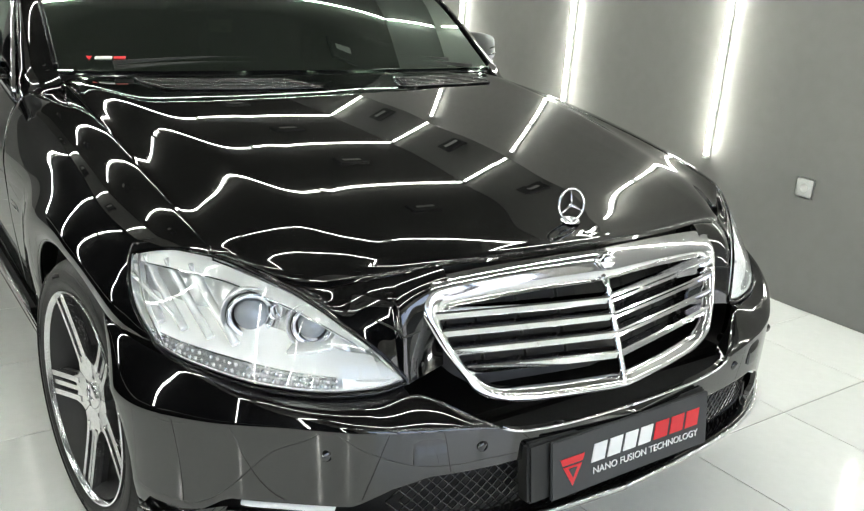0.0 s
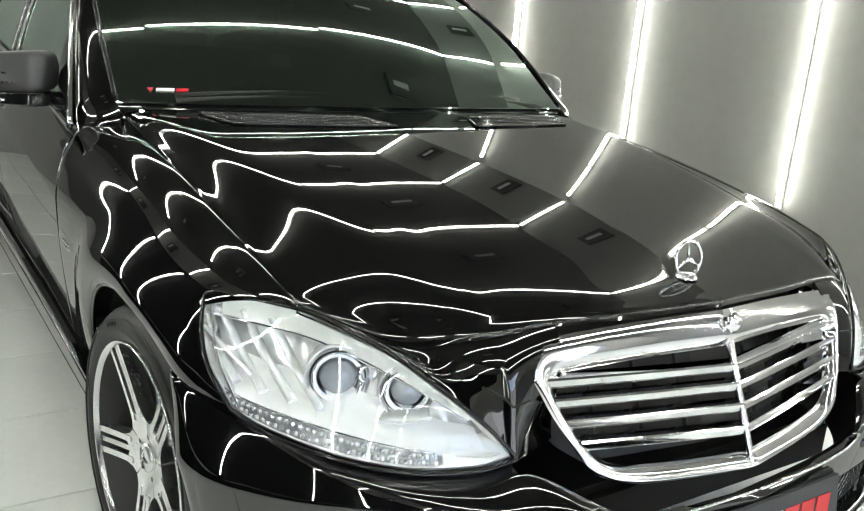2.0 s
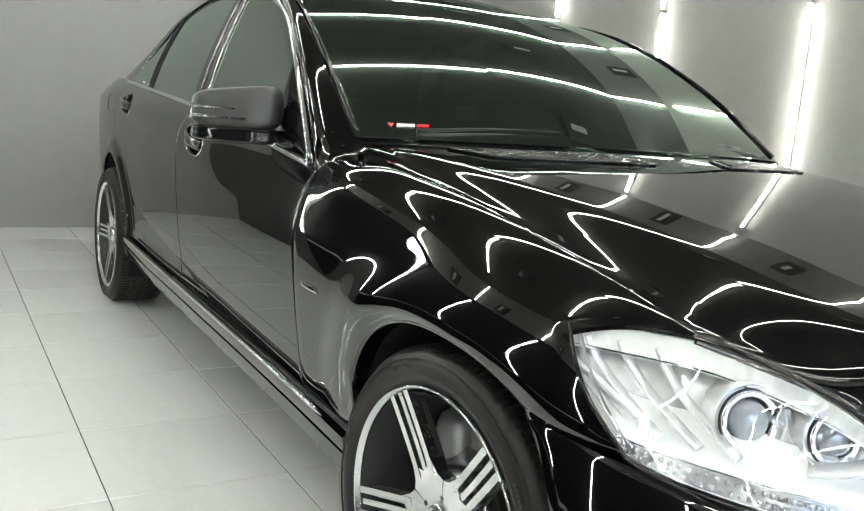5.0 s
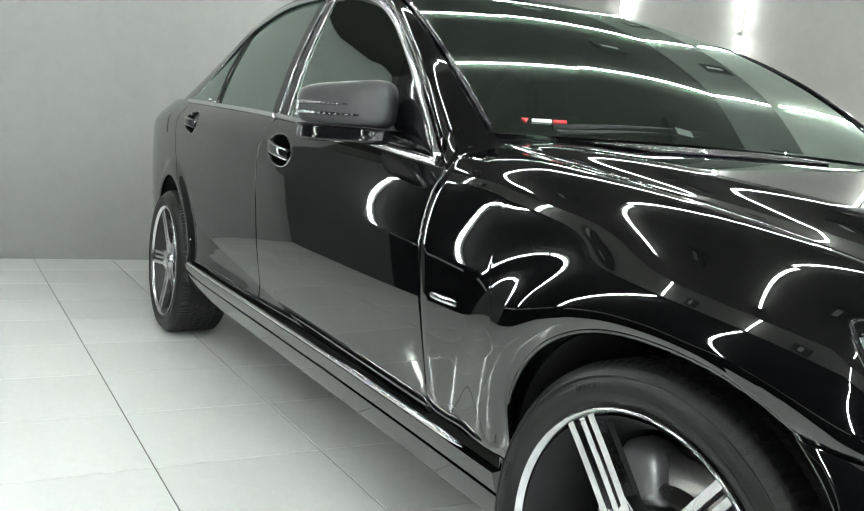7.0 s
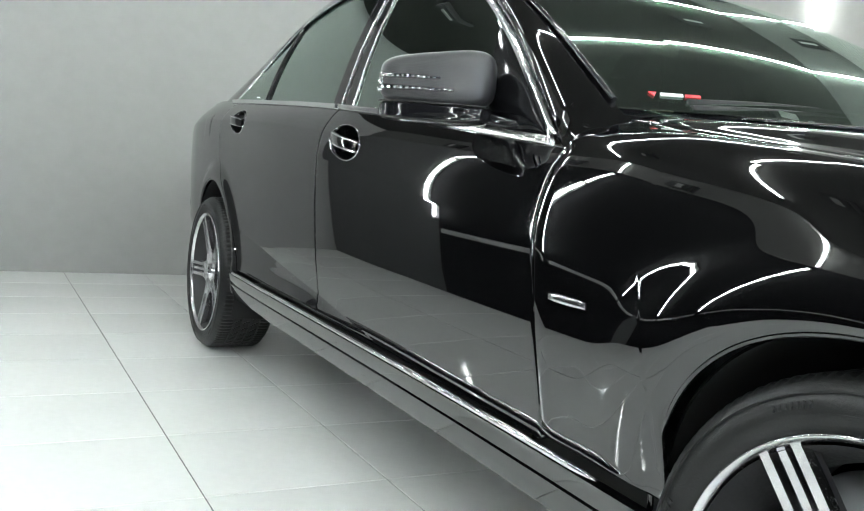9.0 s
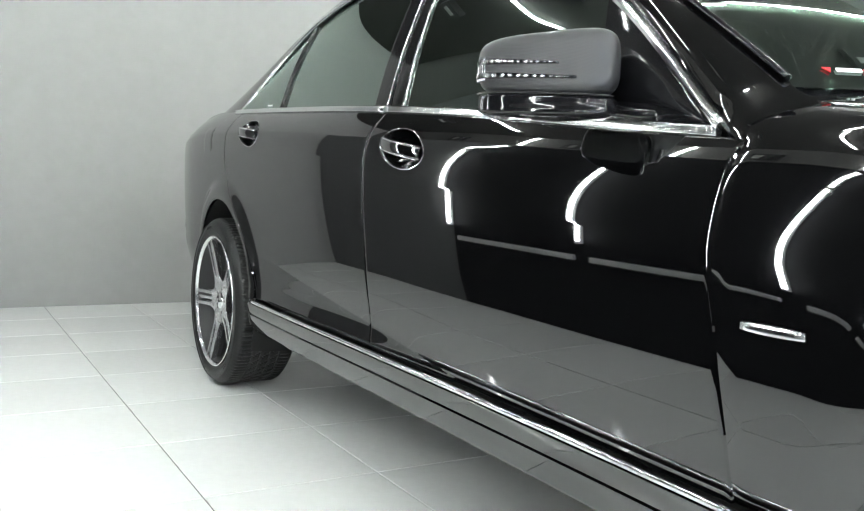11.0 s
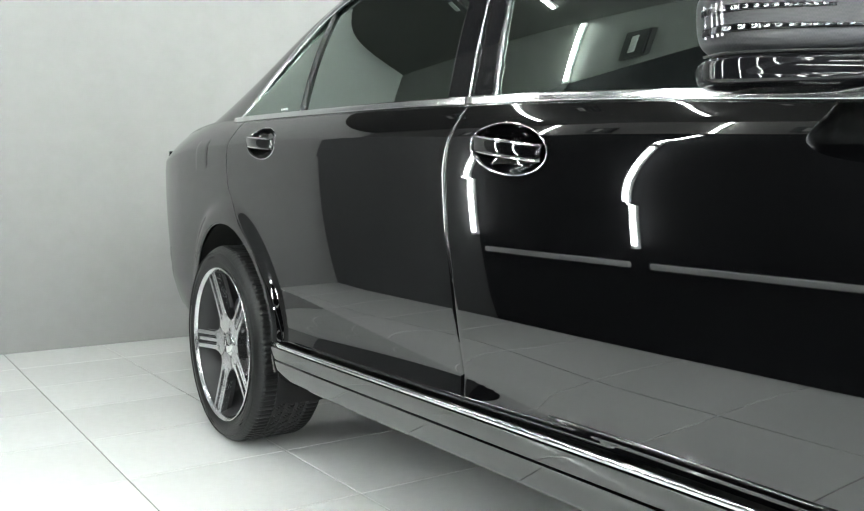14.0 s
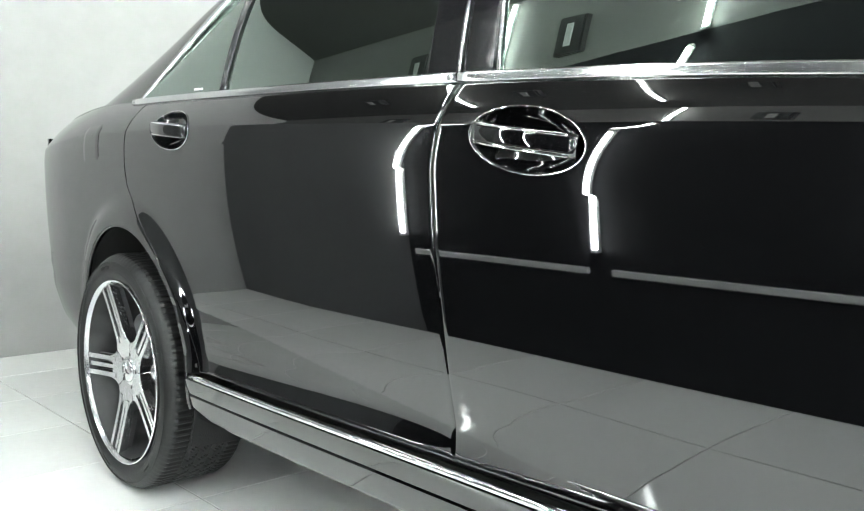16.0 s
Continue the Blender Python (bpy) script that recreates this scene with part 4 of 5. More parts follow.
for x in np.concatenate([np.linspace(0.34, 0.44, 14), np.linspace(0.446, 0.69, 40)]):
    top = np.array([x, np.interp(x, FRONTX, FRONTY) + 0.003, np.interp(x, FRONTX, FRONTZ) - 0.003])
    low = nose(x, float(LAMPTOP(max(x, 0.442))) + 0.002, -0.002) if x > 0.442 else np.array([x, -0.672 + 0.4 * (0.442 - x), 0.572])
    d = np.linalg.norm(low - top)
    p1, p2 = top + np.array([0, -0.34, -0.22]) * d, low + np.array([0, 0.10, 0.42]) * d
    rows.append([top * (1 - t) ** 3 + 3 * p1 * (1 - t) ** 2 * t + 3 * p2 * (1 - t) * t * t + low * t**3 for t in np.linspace(0, 1, 16)])
both(shell, "front_panel", np.array(rows), PAINT, car, rim=0)
for s in (-1, 1):      # the bonnet's shut line on the neck between lamp and grille
    sweep("neck_seam", [rows[k][9] * np.array((s, 1, 1)) + (0, -0.0005, 0) for k in range(8, 20)], oval(0.004, 0.004, 6), RUBBER, car)
# lower intake: dark back and diamond mesh
P = np.array([bumper_pt(np.full(6, x), np.linspace(0.27, 0.44, 6), -0.05) for x in np.linspace(0, 0.80, 30)])
both(shell, "intake_back", P, PLASTIC, car, rim=0)
for s in (-1, 1):
    for k in range(-7, 24):
        for dirn in (-1, 1):
            a = [(k * 0.022 + (q * 0.12 if dirn > 0 else (1 - q) * 0.12), 0.295 + 0.135 * q) for q in np.linspace(0, 1, 5)]
            a = [(x, z) for x, z in a if 0 <= x <= 0.50]
            if len(a) > 1:
                sweep("mesh_wire", [bumper_pt(x, z, -0.025) * (s, 1, 1) for x, z in a], oval(0.004, 0.004, 5), GLOSS, bumpers[0 if s < 0 else 1])
# bright lip, trim under the grille, lower lamps
for s, b in ((-1, bumpers[0]), (1, bumpers[1])):
    sweep("lip", [bumper_pt(x, 0.283, -0.006) * (s, 1, 1) for x in np.linspace(0, 0.84, 50)], rbox(0.05, 0.022), PAINT, b)
    sweep("lip_moulding", [bumper_pt(x, 0.290, 0.020) * (s, 1, 1) for x in np.linspace(0, 0.82, 50)], rbox(0.012, 0.012), SATIN, b, label="bright lip moulding")
    sweep("grille_foot_trim", [bumper_pt(x, float(BTOP(x)) - 0.003, 0.004) * (s, 1, 1) for x in np.linspace(0.0, 0.31, 24)], rbox(0.004, 0.005), CHROME, b, label="chrome trim under the grille")
    P = np.array([bumper_pt(np.full(5, x), np.linspace(0.347, 0.356, 5), -0.010) for x in np.linspace(0.585, 0.72, 16)])
    shell("fog_lamp", P * (s, 1, 1), LAMPWHITE, b, t=0.02, label="slim white lamp strip")
    P = np.array([bumper_pt(np.full(4, x), np.linspace(0.455, 0.505, 4), np.linspace(0.007, 0.0015, 4)) for x in np.linspace(0.415, 0.470, 5)])
    shell("washer_cover", P * (s, 1, 1), PAINT, b, t=0.004, rim=0.0015)
    for x in (0.345, 0.60):
        c = bumper_pt(x, 0.475, 0.001) * (s, 1, 1)
        revolve("parking_sensor", [(-0.003, 0.0), (-0.003, 0.009), (0.0, 0.011)], PAINT, b, 16, "y", centre=c)

# ---- grille ----
grille = new("grille")
grille.parent = car


def grille_pt(x, z, out=0.0):
    """On the pointed grille's face."""
    y = -0.763 + (z - 0.52) * 0.42 + abs(x) * 0.15 + 0.05 * x * x
    return np.array([x, y - out, z])


def half_width(z):
    return float(np.interp(z, [0.505, 0.52, 0.56, 0.62, 0.68, 0.715, 0.732, 0.742], [0.262, 0.292, 0.330, 0.366, 0.392, 0.402, 0.398, 0.380]))


def rim_line(inner):
    """The grille's outline, from foot centre to head centre, on one half."""
    if inner:
        pts = [(0, 0.534), (0.13, 0.537), (0.225, 0.543), (0.278, 0.553)]
        pts += [(half_width(z) - 0.028, z) for z in (0.582, 0.615, 0.645)]
        pts += [(0.356, 0.672), (0.345, 0.690), (0.30, 0.697), (0.15, 0.706), (0, 0.710)]
    else:
        pts = [(0, 0.511), (0.14, 0.514), (0.25, 0.521)]
        pts += [(half_width(z), z) for z in (0.543, 0.575, 0.62, 0.67, 0.705)]
        pts += [(0.394, 0.742), (0.352, 0.757), (0.18, 0.771), (0, 0.779)]
    return spline(pts, 90)


for s in (-1, 1):
    a, b = rim_line(False), rim_line(True)
    P = np.array([[grille_pt(*(p * (1 - t) + q * t), 0.022 + 0.012 * math.sin(math.pi * t) - 0.016 * t) for t in np.linspace(0, 1, 8)] for p, q in zip(a, b)])
    shell("grille_surround", P * (s, 1, 1), CHROME, grille, t=0.012, rim=0.002, label="polished chrome surround")
    for z, zc in ((0.588, 0.574), (0.622, 0.612), (0.655, 0.647), (0.686, 0.679)):
        w = half_width(z) - 0.018
        x = np.linspace(0.0, w, 16)
        prof = [(-0.012, -0.009), (0.008, -0.009), (0.012, 0.006), (0.009, 0.009), (-0.012, 0.009)]
        sweep("grille_slat", [grille_pt(a, zc + (z - zc) * a / w, 0.010) * (s, 1, 1) for a in x], [(p * s, q) for p, q in prof], CHROME, grille, smooth=False)
    for k in range(1, 4):
        x = 0.09 * k
        sweep("grille_strut", [grille_pt(x, z, -0.030) * (s, 1, 1) for z in np.linspace(0.545 + 0.25 * max(0, x - 0.15), 0.71, 6)], rbox(0.003, 0.010), PLASTIC, grille, up=(0, -1, 0))
    P = np.array([[grille_pt(w * half_width(z), z, -0.10) for w in np.linspace(0, 1, 10)] for z in np.linspace(0.505, 0.742, 10)])
    shell("grille_back", P * (s, 1, 1), RUBBER, grille, t=0.01, rim=0)
sweep("grille_spine", [grille_pt(0, z, 0.016) for z in np.linspace(0.512, 0.722, 10)], rbox(0.013, 0.012), CHROME, grille, up=(0, -1, 0))
revolve("badge", [(-0.012, 0.0), (-0.011, 0.012), (-0.006, 0.019), (0.0, 0.021)], CHROME, grille, 28, "y", centre=grille_pt(0, 0.760, 0.034))
box("grille_emblem", grille_pt(0.255, 0.688, 0.036) + (-0.032, -0.002, -0.009), grille_pt(0.255, 0.688, 0.036) + (0.032, 0.003, 0.009), SATIN, grille, 0.002)

# bonnet star
star = new("bonnet_ornament")
star.parent = car
sc = np.array([0, -0.572, 0.842])
ring = [sc + 0.034 * np.array([math.cos(a), 0.12 * math.sin(a), math.sin(a)]) for a in np.linspace(0, 2 * math.pi, 40, endpoint=False)]
sweep("star_ring", ring, oval(0.006, 0.006, 8), CHROME, star, up=(0, 1, 0), closed=True)
for a in (90, 210, 330):
    d = np.array([math.cos(radians(a)), 0.12 * math.sin(radians(a)), math.sin(radians(a))])
    sweep("star_ray", [sc, sc + d * 0.018, sc + d * 0.034], oval(0.008, 0.006, 6), CHROME, star, up=(0, 1, 0), scale=(1.1, 0.7, 0.3))
sweep("star_stem", [sc + (0, 0, -0.033), sc + (0, 0, -0.040)], oval(0.010, 0.010), CHROME, star, up=(0, 1, 0))
revolve("star_base", [(0.798, 0.022), (0.801, 0.021), (0.805, 0.014), (0.807, 0.0)], CHROME, star, 24, "z", centre=(0, -0.572, 0.008))

# ---- headlamps ----
ZT = pchip([0.442, 0.47, 0.52, 0.58, 0.64, 0.692, 0.75, 0.806], [0.584, 0.620, 0.668, 0.716, 0.748, 0.764, 0.760, 0.746])
ZL = pchip([0.442, 0.50, 0.58, 0.66, 0.74, 0.80], [0.576, 0.564, 0.562, 0.568, 0.584, 0.606])


_ze = np.linspace(0.600, 0.745, 12)
_ye = FRONT_LOW(_ze)
OUTX = pchip(_ze, fender_pt(_ye, fender_s(_ye, _ze))[0])      # the wing's edge beside the lamp


def lamp_grid(out, m=0.0, nu=44, nv=20):
    rows = []
    for u in np.linspace(0.0, 1, nu):
        x = 0.442 + m + u * (0.803 - 0.442 - 2 * m)
        zl, zt = float(ZL(x)) + m, float(ZT(x)) - m
        v = np.linspace(0, 1, nv)
        z = zl + (max(zt, zl + 0.002) - zl) * v
        g = nose(np.full(nv, x), z, out + 0.012 * math.sin(math.pi * u) ** 0.7 * np.sin(np.pi * v) ** 0.7)
        k = max(0.0, (u - 0.6) / 0.4) ** 2
        g[:, 0] += k * (OUTX(z) - 0.004 - m - x)
        g[:, 1] += k * (FRONT_LOW(z) - out - g[:, 1])
        rows.append(g)
    return np.array(rows)


for s in (-1, 1):
    hl = shell("headlamp", lamp_grid(0.004) * (s, 1, 1), CLEAR, car, t=0.003, rim=0.002, label="clear headlamp with two round projectors")
    hl.visible_shadow = False
    G = lamp_grid(0.004)
    loop = np.concatenate([G[:, 0], G[-1, 1:], G[-2::-1, -1], G[0, -2:0:-1]])
    sweep("seal", loop * (s, 1, 1), oval(0.007, 0.007, 6), GLOSS, hl, up=(0, -0.4, 0.2), closed=True)
    # reflector: an upright back with soft flutes over a tilted lower plate
    G = lamp_grid(-0.085, 0.003)
    fl = np.abs(np.sin(np.linspace(0, 19, 44)))[:, None] * np.sin(np.linspace(0, math.pi, 20))[None]
    G[:, :, 1] += 0.016 * fl + 0.007 * np.abs(np.sin(np.linspace(0, 14, 20)))[None] * (np.arange(44) > 26)[:, None]
    shell("reflector_bowl", G * (s, 1, 1), REFLECT, hl, t=0.004, rim=0)
    A, B = lamp_grid(-0.004, 0.003), lamp_grid(-0.086, 0.003)
    for edge in (0, -1):
        shell("lamp_wall", np.stack([A[:, edge] * (1 - t) + B[:, edge] * t for t in np.linspace(0, 1, 5)], 1) * (s, 1, 1), LAMPWHITE, hl, t=0.003, rim=0)
    for dd, edge in ((0.0, -1), (0.016, -4)):
        wall_ = np.stack([A[edge] * (1 - t) + (B[edge] - (0.03, 0, 0)) * t for t in np.linspace(0, 1, 5)], 1)
        shell("lamp_wall", wall_[1 if dd else 0:18 if dd else None] * (s, 1, 1), REFLECT if dd else LAMPWHITE, hl, t=0.003, rim=0)
    # ribbed brow along the top with a bright lower edge
    G, H = lamp_grid(-0.010, 0.006, 120), lamp_grid(-0.040, 0.006, 120)
    brow = np.stack([G[:, -1] * (1 - t) + H[:, 15] * t for t in np.linspace(0, 1, 7)], 1)
    brow = brow + np.array([0, 0.0016, 0.001]) * (np.arange(120) % 4 < 2)[:, None, None]
    shell("ribbed_brow", brow[14:119] * (s, 1, 1), BROW, hl, t=0.003, rim=0)
    sweep("brow_edge", H[14:119:4, 15] * (s, 1, 1), rbox(0.004, 0.005), CHROME, hl)
    # lower plate behind the lamp strip, dished
    G, H = lamp_grid(-0.012, 0.005), lamp_grid(-0.080, 0.005)
    tray = np.stack([G[:, 3] * (1 - t) + H[:, 9] * t + np.array([0, 0, -0.012]) * math.sin(math.pi * t) for t in np.linspace(0, 1, 10)], 1)
    tray = tray + np.array([0, 0, 0.004]) * np.sin(np.arange(44) * 0.55)[:, None, None] * np.linspace(0, 1, 10)[None, :, None]
    shell("lower_tray", tray[2:43] * (s, 1, 1), LAMPWHITE, hl, t=0.003, rim=0)
    front = np.stack([G[:, 0] * (1 - t) + G[:, 3] * t for t in np.linspace(0, 1, 6)], 1)
    shell("lower_panel", front[1:13] * (s, 1, 1), LAMPWHITE, hl, t=0.003, rim=0)
    # lamp strip: grey channel with bright facets
    shell("led_channel", front[13:43] * (s, 1, 1), LEDCELL, hl, t=0.003, rim=0)
    sweep("channel_edge", G[13:43, 3] * (s, 1, 1), rbox(0.003, 0.004), CHROME, hl)
    C = lamp_grid(-0.009, 0.005, 120)
    for k in range(37, 117, 2):
        for v in (0, 1):
            c = C[k, 0] * (0.72 - 0.44 * v) + C[k, 3] * (0.28 + 0.44 * v)
            blob("led_cell", c * (s, 1, 1), (0.0030, 0.003, 0.0034), 0.25, (CHROME, REFLECT, LEDCELL)[(k * 7 + v * 5) % 3], hl, None, 5)
    # bright flutes up the outer reflector
    F, H = lamp_grid(-0.030, 0.006), lamp_grid(-0.070, 0.006)
    for u0 in (41, 38, 35, 32):
        q = [F[u0, 17] * (1 - t) + F[max(u0 - 3, 0), 5] * t + (H[u0, 10] - F[u0, 10]) * math.sin(math.pi * t) * 0.8 for t in np.linspace(0, 1, 14)]
        sweep("reflector_flute", np.array(q) * (s, 1, 1), oval(0.016, 0.010, 10), REFLECT, hl, up=(0, -1, 0))
    # swept dividers beside the projectors
    F = lamp_grid(-0.034, 0.004)
    for u0, u1, v0, v1 in ((41, 35, 13, 6), (12, 19, 11, 6)):
        fin = np.stack([F[u0, v0] * (1 - t) + F[u1, v1] * t + np.array([0, 0.03 * t * t, 0]) for t in np.linspace(0, 1, 12)])
        sweep("reflector_fin", fin * (s, 1, 1), rbox(0.007, 0.03), REFLECT, hl, up=(0, -1, 0))
    for c, r in ((np.array([0.652, -0.464, 0.666]), 0.033), (np.array([0.562, -0.532, 0.656]), 0.029)):
        aim = np.array([0.36, -1.0, 0.10])
        aim /= np.linalg.norm(aim)
        m = Vector((0, -1, 0)).rotation_difference(Vector(aim * (s, 1, 1))).to_matrix().to_4x4()
        for nm, prof, mt in (("projector_ring", [(0.07, r * 1.40), (0.008, r * 1.34), (-0.002, r * 1.28), (-0.004, r * 1.18), (0.002, r * 1.12), (-0.002, r * 1.07), (0.004, r * 1.01), (0.03, r * 0.99)], FLUTE), ("projector_cup", [(0.012, r * 1.36), (0.004, r * 1.52), (-0.004, r * 1.60), (0.002, r * 1.64), (0.05, r * 1.5)], REFLECT), ("projector_gap", [(0.004, r * 1.30), (0.000, r * 1.335), (0.004, r * 1.37)], PLASTIC), ("projector_shroud", [(0.004, r * 1.0), (0.012, r * 0.97), (0.05, r * 0.95)], PLASTIC), ("projector_lens", [(-0.012, 0.0), (-0.010, r * 0.42), (-0.004, r * 0.76), (0.008, r * 0.93), (0.03, r * 0.95)], LENS)):
            o = revolve(nm, prof, mt, hl, 36, "y")
            o.matrix_basis = Matrix.Translation(c * (s, 1, 1)) @ m
    o = revolve("bulb_ring", [(0.02, 0.017), (0.0, 0.017), (-0.003, 0.013), (0.012, 0.006), (0.012, 0.0)], CHROME, hl, 20, "y")
    o.matrix_basis = Matrix.Translation(np.array([0.608, -0.482, 0.674]) * (s, 1, 1))
    c = np.array([0.497, -0.520, 0.642]) * (s, 1, 1)
    blob("side_marker", c, (0.020, 0.008, 0.011), 0.4, LEDCELL, hl, n=8)

# dark ledge between the bumper's upper edge and the lamp
P = []
for x in np.linspace(0.448, 0.798, 30):
    a, b = bumper_pt(x, float(BTOP(x)) - 0.006, -0.002), nose(x, float(ZL(x)) - 0.004, -0.006)
    P.append([a * (1 - t) + b * t for t in np.linspace(0, 1, 4)])
both(shell, "lamp_ledge", np.array(P), GLOSS, car, t=0.004, rim=0)

# ---- plate board ----
plate = new("plate_board")
plate.parent = car
plate.matrix_basis = Matrix.Translation((0.0, -0.828, 0.400)) @ pose(0, 0, 0, -6, 0, 0)
box("board", (-0.215, 0.0, -0.062), (0.215, 0.008, 0.062), BOARD, plate, 0.002, "charcoal show plate")
box("bracket", (-0.262, 0.010, -0.060), (0.22, 0.05, 0.066), PLASTIC, plate, 0.006)
y0 = -0.0015


def flat(name, pts, material, parent, y=y0, d=0.002):
    bm = bmesh.new()
    f = bm.faces.new([bm.verts.new((x, y, z)) for x, z in pts])
    g = bmesh.ops.extrude_face_region(bm, geom=[f])
    bmesh.ops.translate(bm, vec=(0, d, 0), verts=[v for v in g["geom"] if isinstance(v, bmesh.types.BMVert)])
    bmesh.ops.recalc_face_normals(bm, faces=bm.faces[:])
    return part(name, bm, material, parent)


flat("emblem", [(-0.195, 0.020), (-0.135, 0.020), (-0.140, 0.006), (-0.190, 0.006)], RED, plate)
flat("emblem", [(-0.188, 0.001), (-0.142, 0.001), (-0.165, -0.042)], RED, plate)
flat("emblem", [(-0.176, -0.003), (-0.154, -0.003), (-0.165, -0.024)], BOARD, plate, y0 - 0.001)
for k in range(4):
    x = -0.118 + 0.042 * k
    flat("letter_bar", [(x, -0.008), (x + 0.034, -0.008), (x + 0.042, 0.030), (x + 0.008, 0.030)], WHITE_P, plate)
for k in range(3):
    x = 0.052 + 0.046 * k
    flat("letter_bar", [(x, -0.008), (x + 0.038, -0.008), (x + 0.044, 0.030), (x + 0.006, 0.030)], RED, plate)


def text(name, s, size, material, parent, m, depth=0.0008):
    cu = bpy.data.curves.new(name, "FONT")
    cu.body, cu.size, cu.extrude, cu.align_x = s, size, depth, "CENTER"
    tmp = bpy.data.objects.new(name, cu)
    scene.collection.objects.link(tmp)
    me = bpy.data.meshes.new_from_object(tmp.evaluated_get(bpy.context.evaluated_depsgraph_get()))
    bpy.data.objects.remove(tmp)
    me.name = name
    me.materials.clear()
    me.materials.append(material)
    ob = new(name, me)
    ob.parent = parent
    ob.matrix_basis = m
    return ob


text("lettering", "NANO FUSION TECHNOLOGY", 0.0215, WHITE_P, plate, pose(0.035, y0, -0.034, 90, 0, 0))

# ---- wheels ----


def wheel_parts(root):
    # tyre: outer face at x = 0, inboard to +0.25; tread with slanted grooves
    n = 330
    prof = [(0.030, RR - 0.012), (0.008, RR + 0.004), (0.000, RR + 0.022), (0.002, RR + 0.045), (0.014, RT - 0.010), (0.024, RT - 0.003)]
    xs = np.linspace(0.032, 0.222, 27)
    prof += [(x, RT) for x in xs]
    prof += [(0.232, RT - 0.004), (0.246, RT - 0.02), (0.252, RR + 0.03), (0.235, RR - 0.01)]
    grooves = (0.075, 0.112, 0.148, 0.184)
    v, f = [], []
    m = len(prof)
    for i in range(n):
        a = 2 * math.pi * i / n
        for j, (x, r) in enumerate(prof):
            if 6 <= j < 33:
                if min(abs(x - g) for g in grooves) < 0.005:
                    r -= 0.007
                elif abs(x - 0.130) > 0.055 and i % 3 == 0 or abs(x - 0.130) < 0.055 and (i + int(x * 120)) % 6 == 0:
                    r -= 0.004
            elif j == 5 and i % 3 == 0:
                r -= 0.003
            v.append((x, r * math.cos(a), r * math.sin(a)))
    for i in range(n):
        for j in range(m - 1):
            f.append((i * m + j, i * m + j + 1, ((i + 1) % n) * m + j + 1, ((i + 1) % n) * m + j))
    ty = link("tyre", v, f, RUBBER, root, "black low-profile road tyre", smooth=False)
    ty.data.polygons.foreach_set("use_smooth", [not (5 <= (k % (m - 1)) < 33) for k in range(len(f))])
    for r in (RR + 0.024, RR + 0.050):
        revolve("sidewall_rib", [(0.003, r - 0.002), (-0.001, r), (0.003, r + 0.002)], RUBBER, root, 96)
    for a0, cnt in ((0.6, 5), (1.5, 7), (2.9, 6), (4.2, 5), (5.2, 7)):
        for q in range(cnt):
            a, r = a0 + q * 0.030, RR + 0.036
            pts = [(-0.0005, (r + e) * math.cos(a + sk), (r + e) * math.sin(a + sk)) for e, sk in ((-0.0045, 0.0), (0.0045, 0.008))]
            sweep("sidewall_mark", pts, rbox(0.004, 0.0016), RUBBER, root, up=(1, 0, 0))
    revolve("rim", [(0.030, RR - 0.012), (0.004, RR + 0.001), (0.0005, RR - 0.002), (0.002, RR - 0.0045), (0.012, RR - 0.010)], ALLOY, root, 96, label="machined silver rim lip")
    revolve("barrel", [(0.012, RR - 0.014), (0.05, RR - 0.026), (0.10, RR - 0.045), (0.235, RR - 0.03)], BARREL, root, 72, label="grey inner barrel, its colour darkened for the shade inside the rim")
    revolve("hub", [(0.110, 0.0), (0.110, 0.13), (0.065, 0.090), (0.044, 0.066), (0.036, 0.055), (0.034, 0.033)], ALLOY, root, 48)
    revolve("hub_cap", [(0.036, 0.034), (0.030, 0.033), (0.027, 0.028), (0.026, 0.0)], SATIN, root, 40, label="silver hub cap with a star")
    for k in range(3):
        a = math.pi / 2 + k * 2 * math.pi / 3
        sweep("cap_star", [(0.0245, 0, 0), (0.0245, 0.024 * math.cos(a), 0.024 * math.sin(a))], oval(0.004, 0.007, 6), CHROME, root, up=(1, 0, 0), scale=(1, 0.4))
    for k in range(5):
        a0 = 2 * math.pi * k / 5 + 0.18
        ca_, sa_ = math.cos(a0), math.sin(a0)

        def pol(r, t):
            return (r * ca_ - t * sa_, r * sa_ + t * ca_)

        # root wedge
        prof = [(0.030, -0.022), (0.072, -0.050), (0.086, -0.039), (0.116, -0.0315), (0.096, 0.0), (0.116, 0.0315), (0.086, 0.039), (0.072, 0.050), (0.030, 0.022)]
        vv_, ff_ = [], []
        for dx in (0.0, 0.03):
            for r, t in prof:
                q = pol(r, t)
                vv_.append((0.034 - 0.10 * (r - 0.045) + dx, q[0], q[1]))
        ends = list(range(9))
        ff_ = [tuple(reversed(ends)), tuple(9 + q for q in ends)] + [(q, (q + 1) % 9, 9 + (q + 1) % 9, 9 + q) for q in ends]
        link("spoke_root", vv_, ff_, ALLOY, root, smooth=False)
        for t0, t1, w in ((-0.0240, -0.0250, 0.0140), (0.0, 0.0, 0.0120), (0.0240, 0.0250, 0.0140)):
            rr_ = np.linspace(0.085 if t0 else 0.088, RR - 0.008, 8)
            pts = []
            for r in rr_:
                q = (r - rr_[0]) / (rr_[-1] - rr_[0])
                y, z = pol(r, t0 + (t1 - t0) * q)
                pts.append((0.028 - 0.018 * q**1.3 + (0.003 if t0 == 0 else 0), y, z))
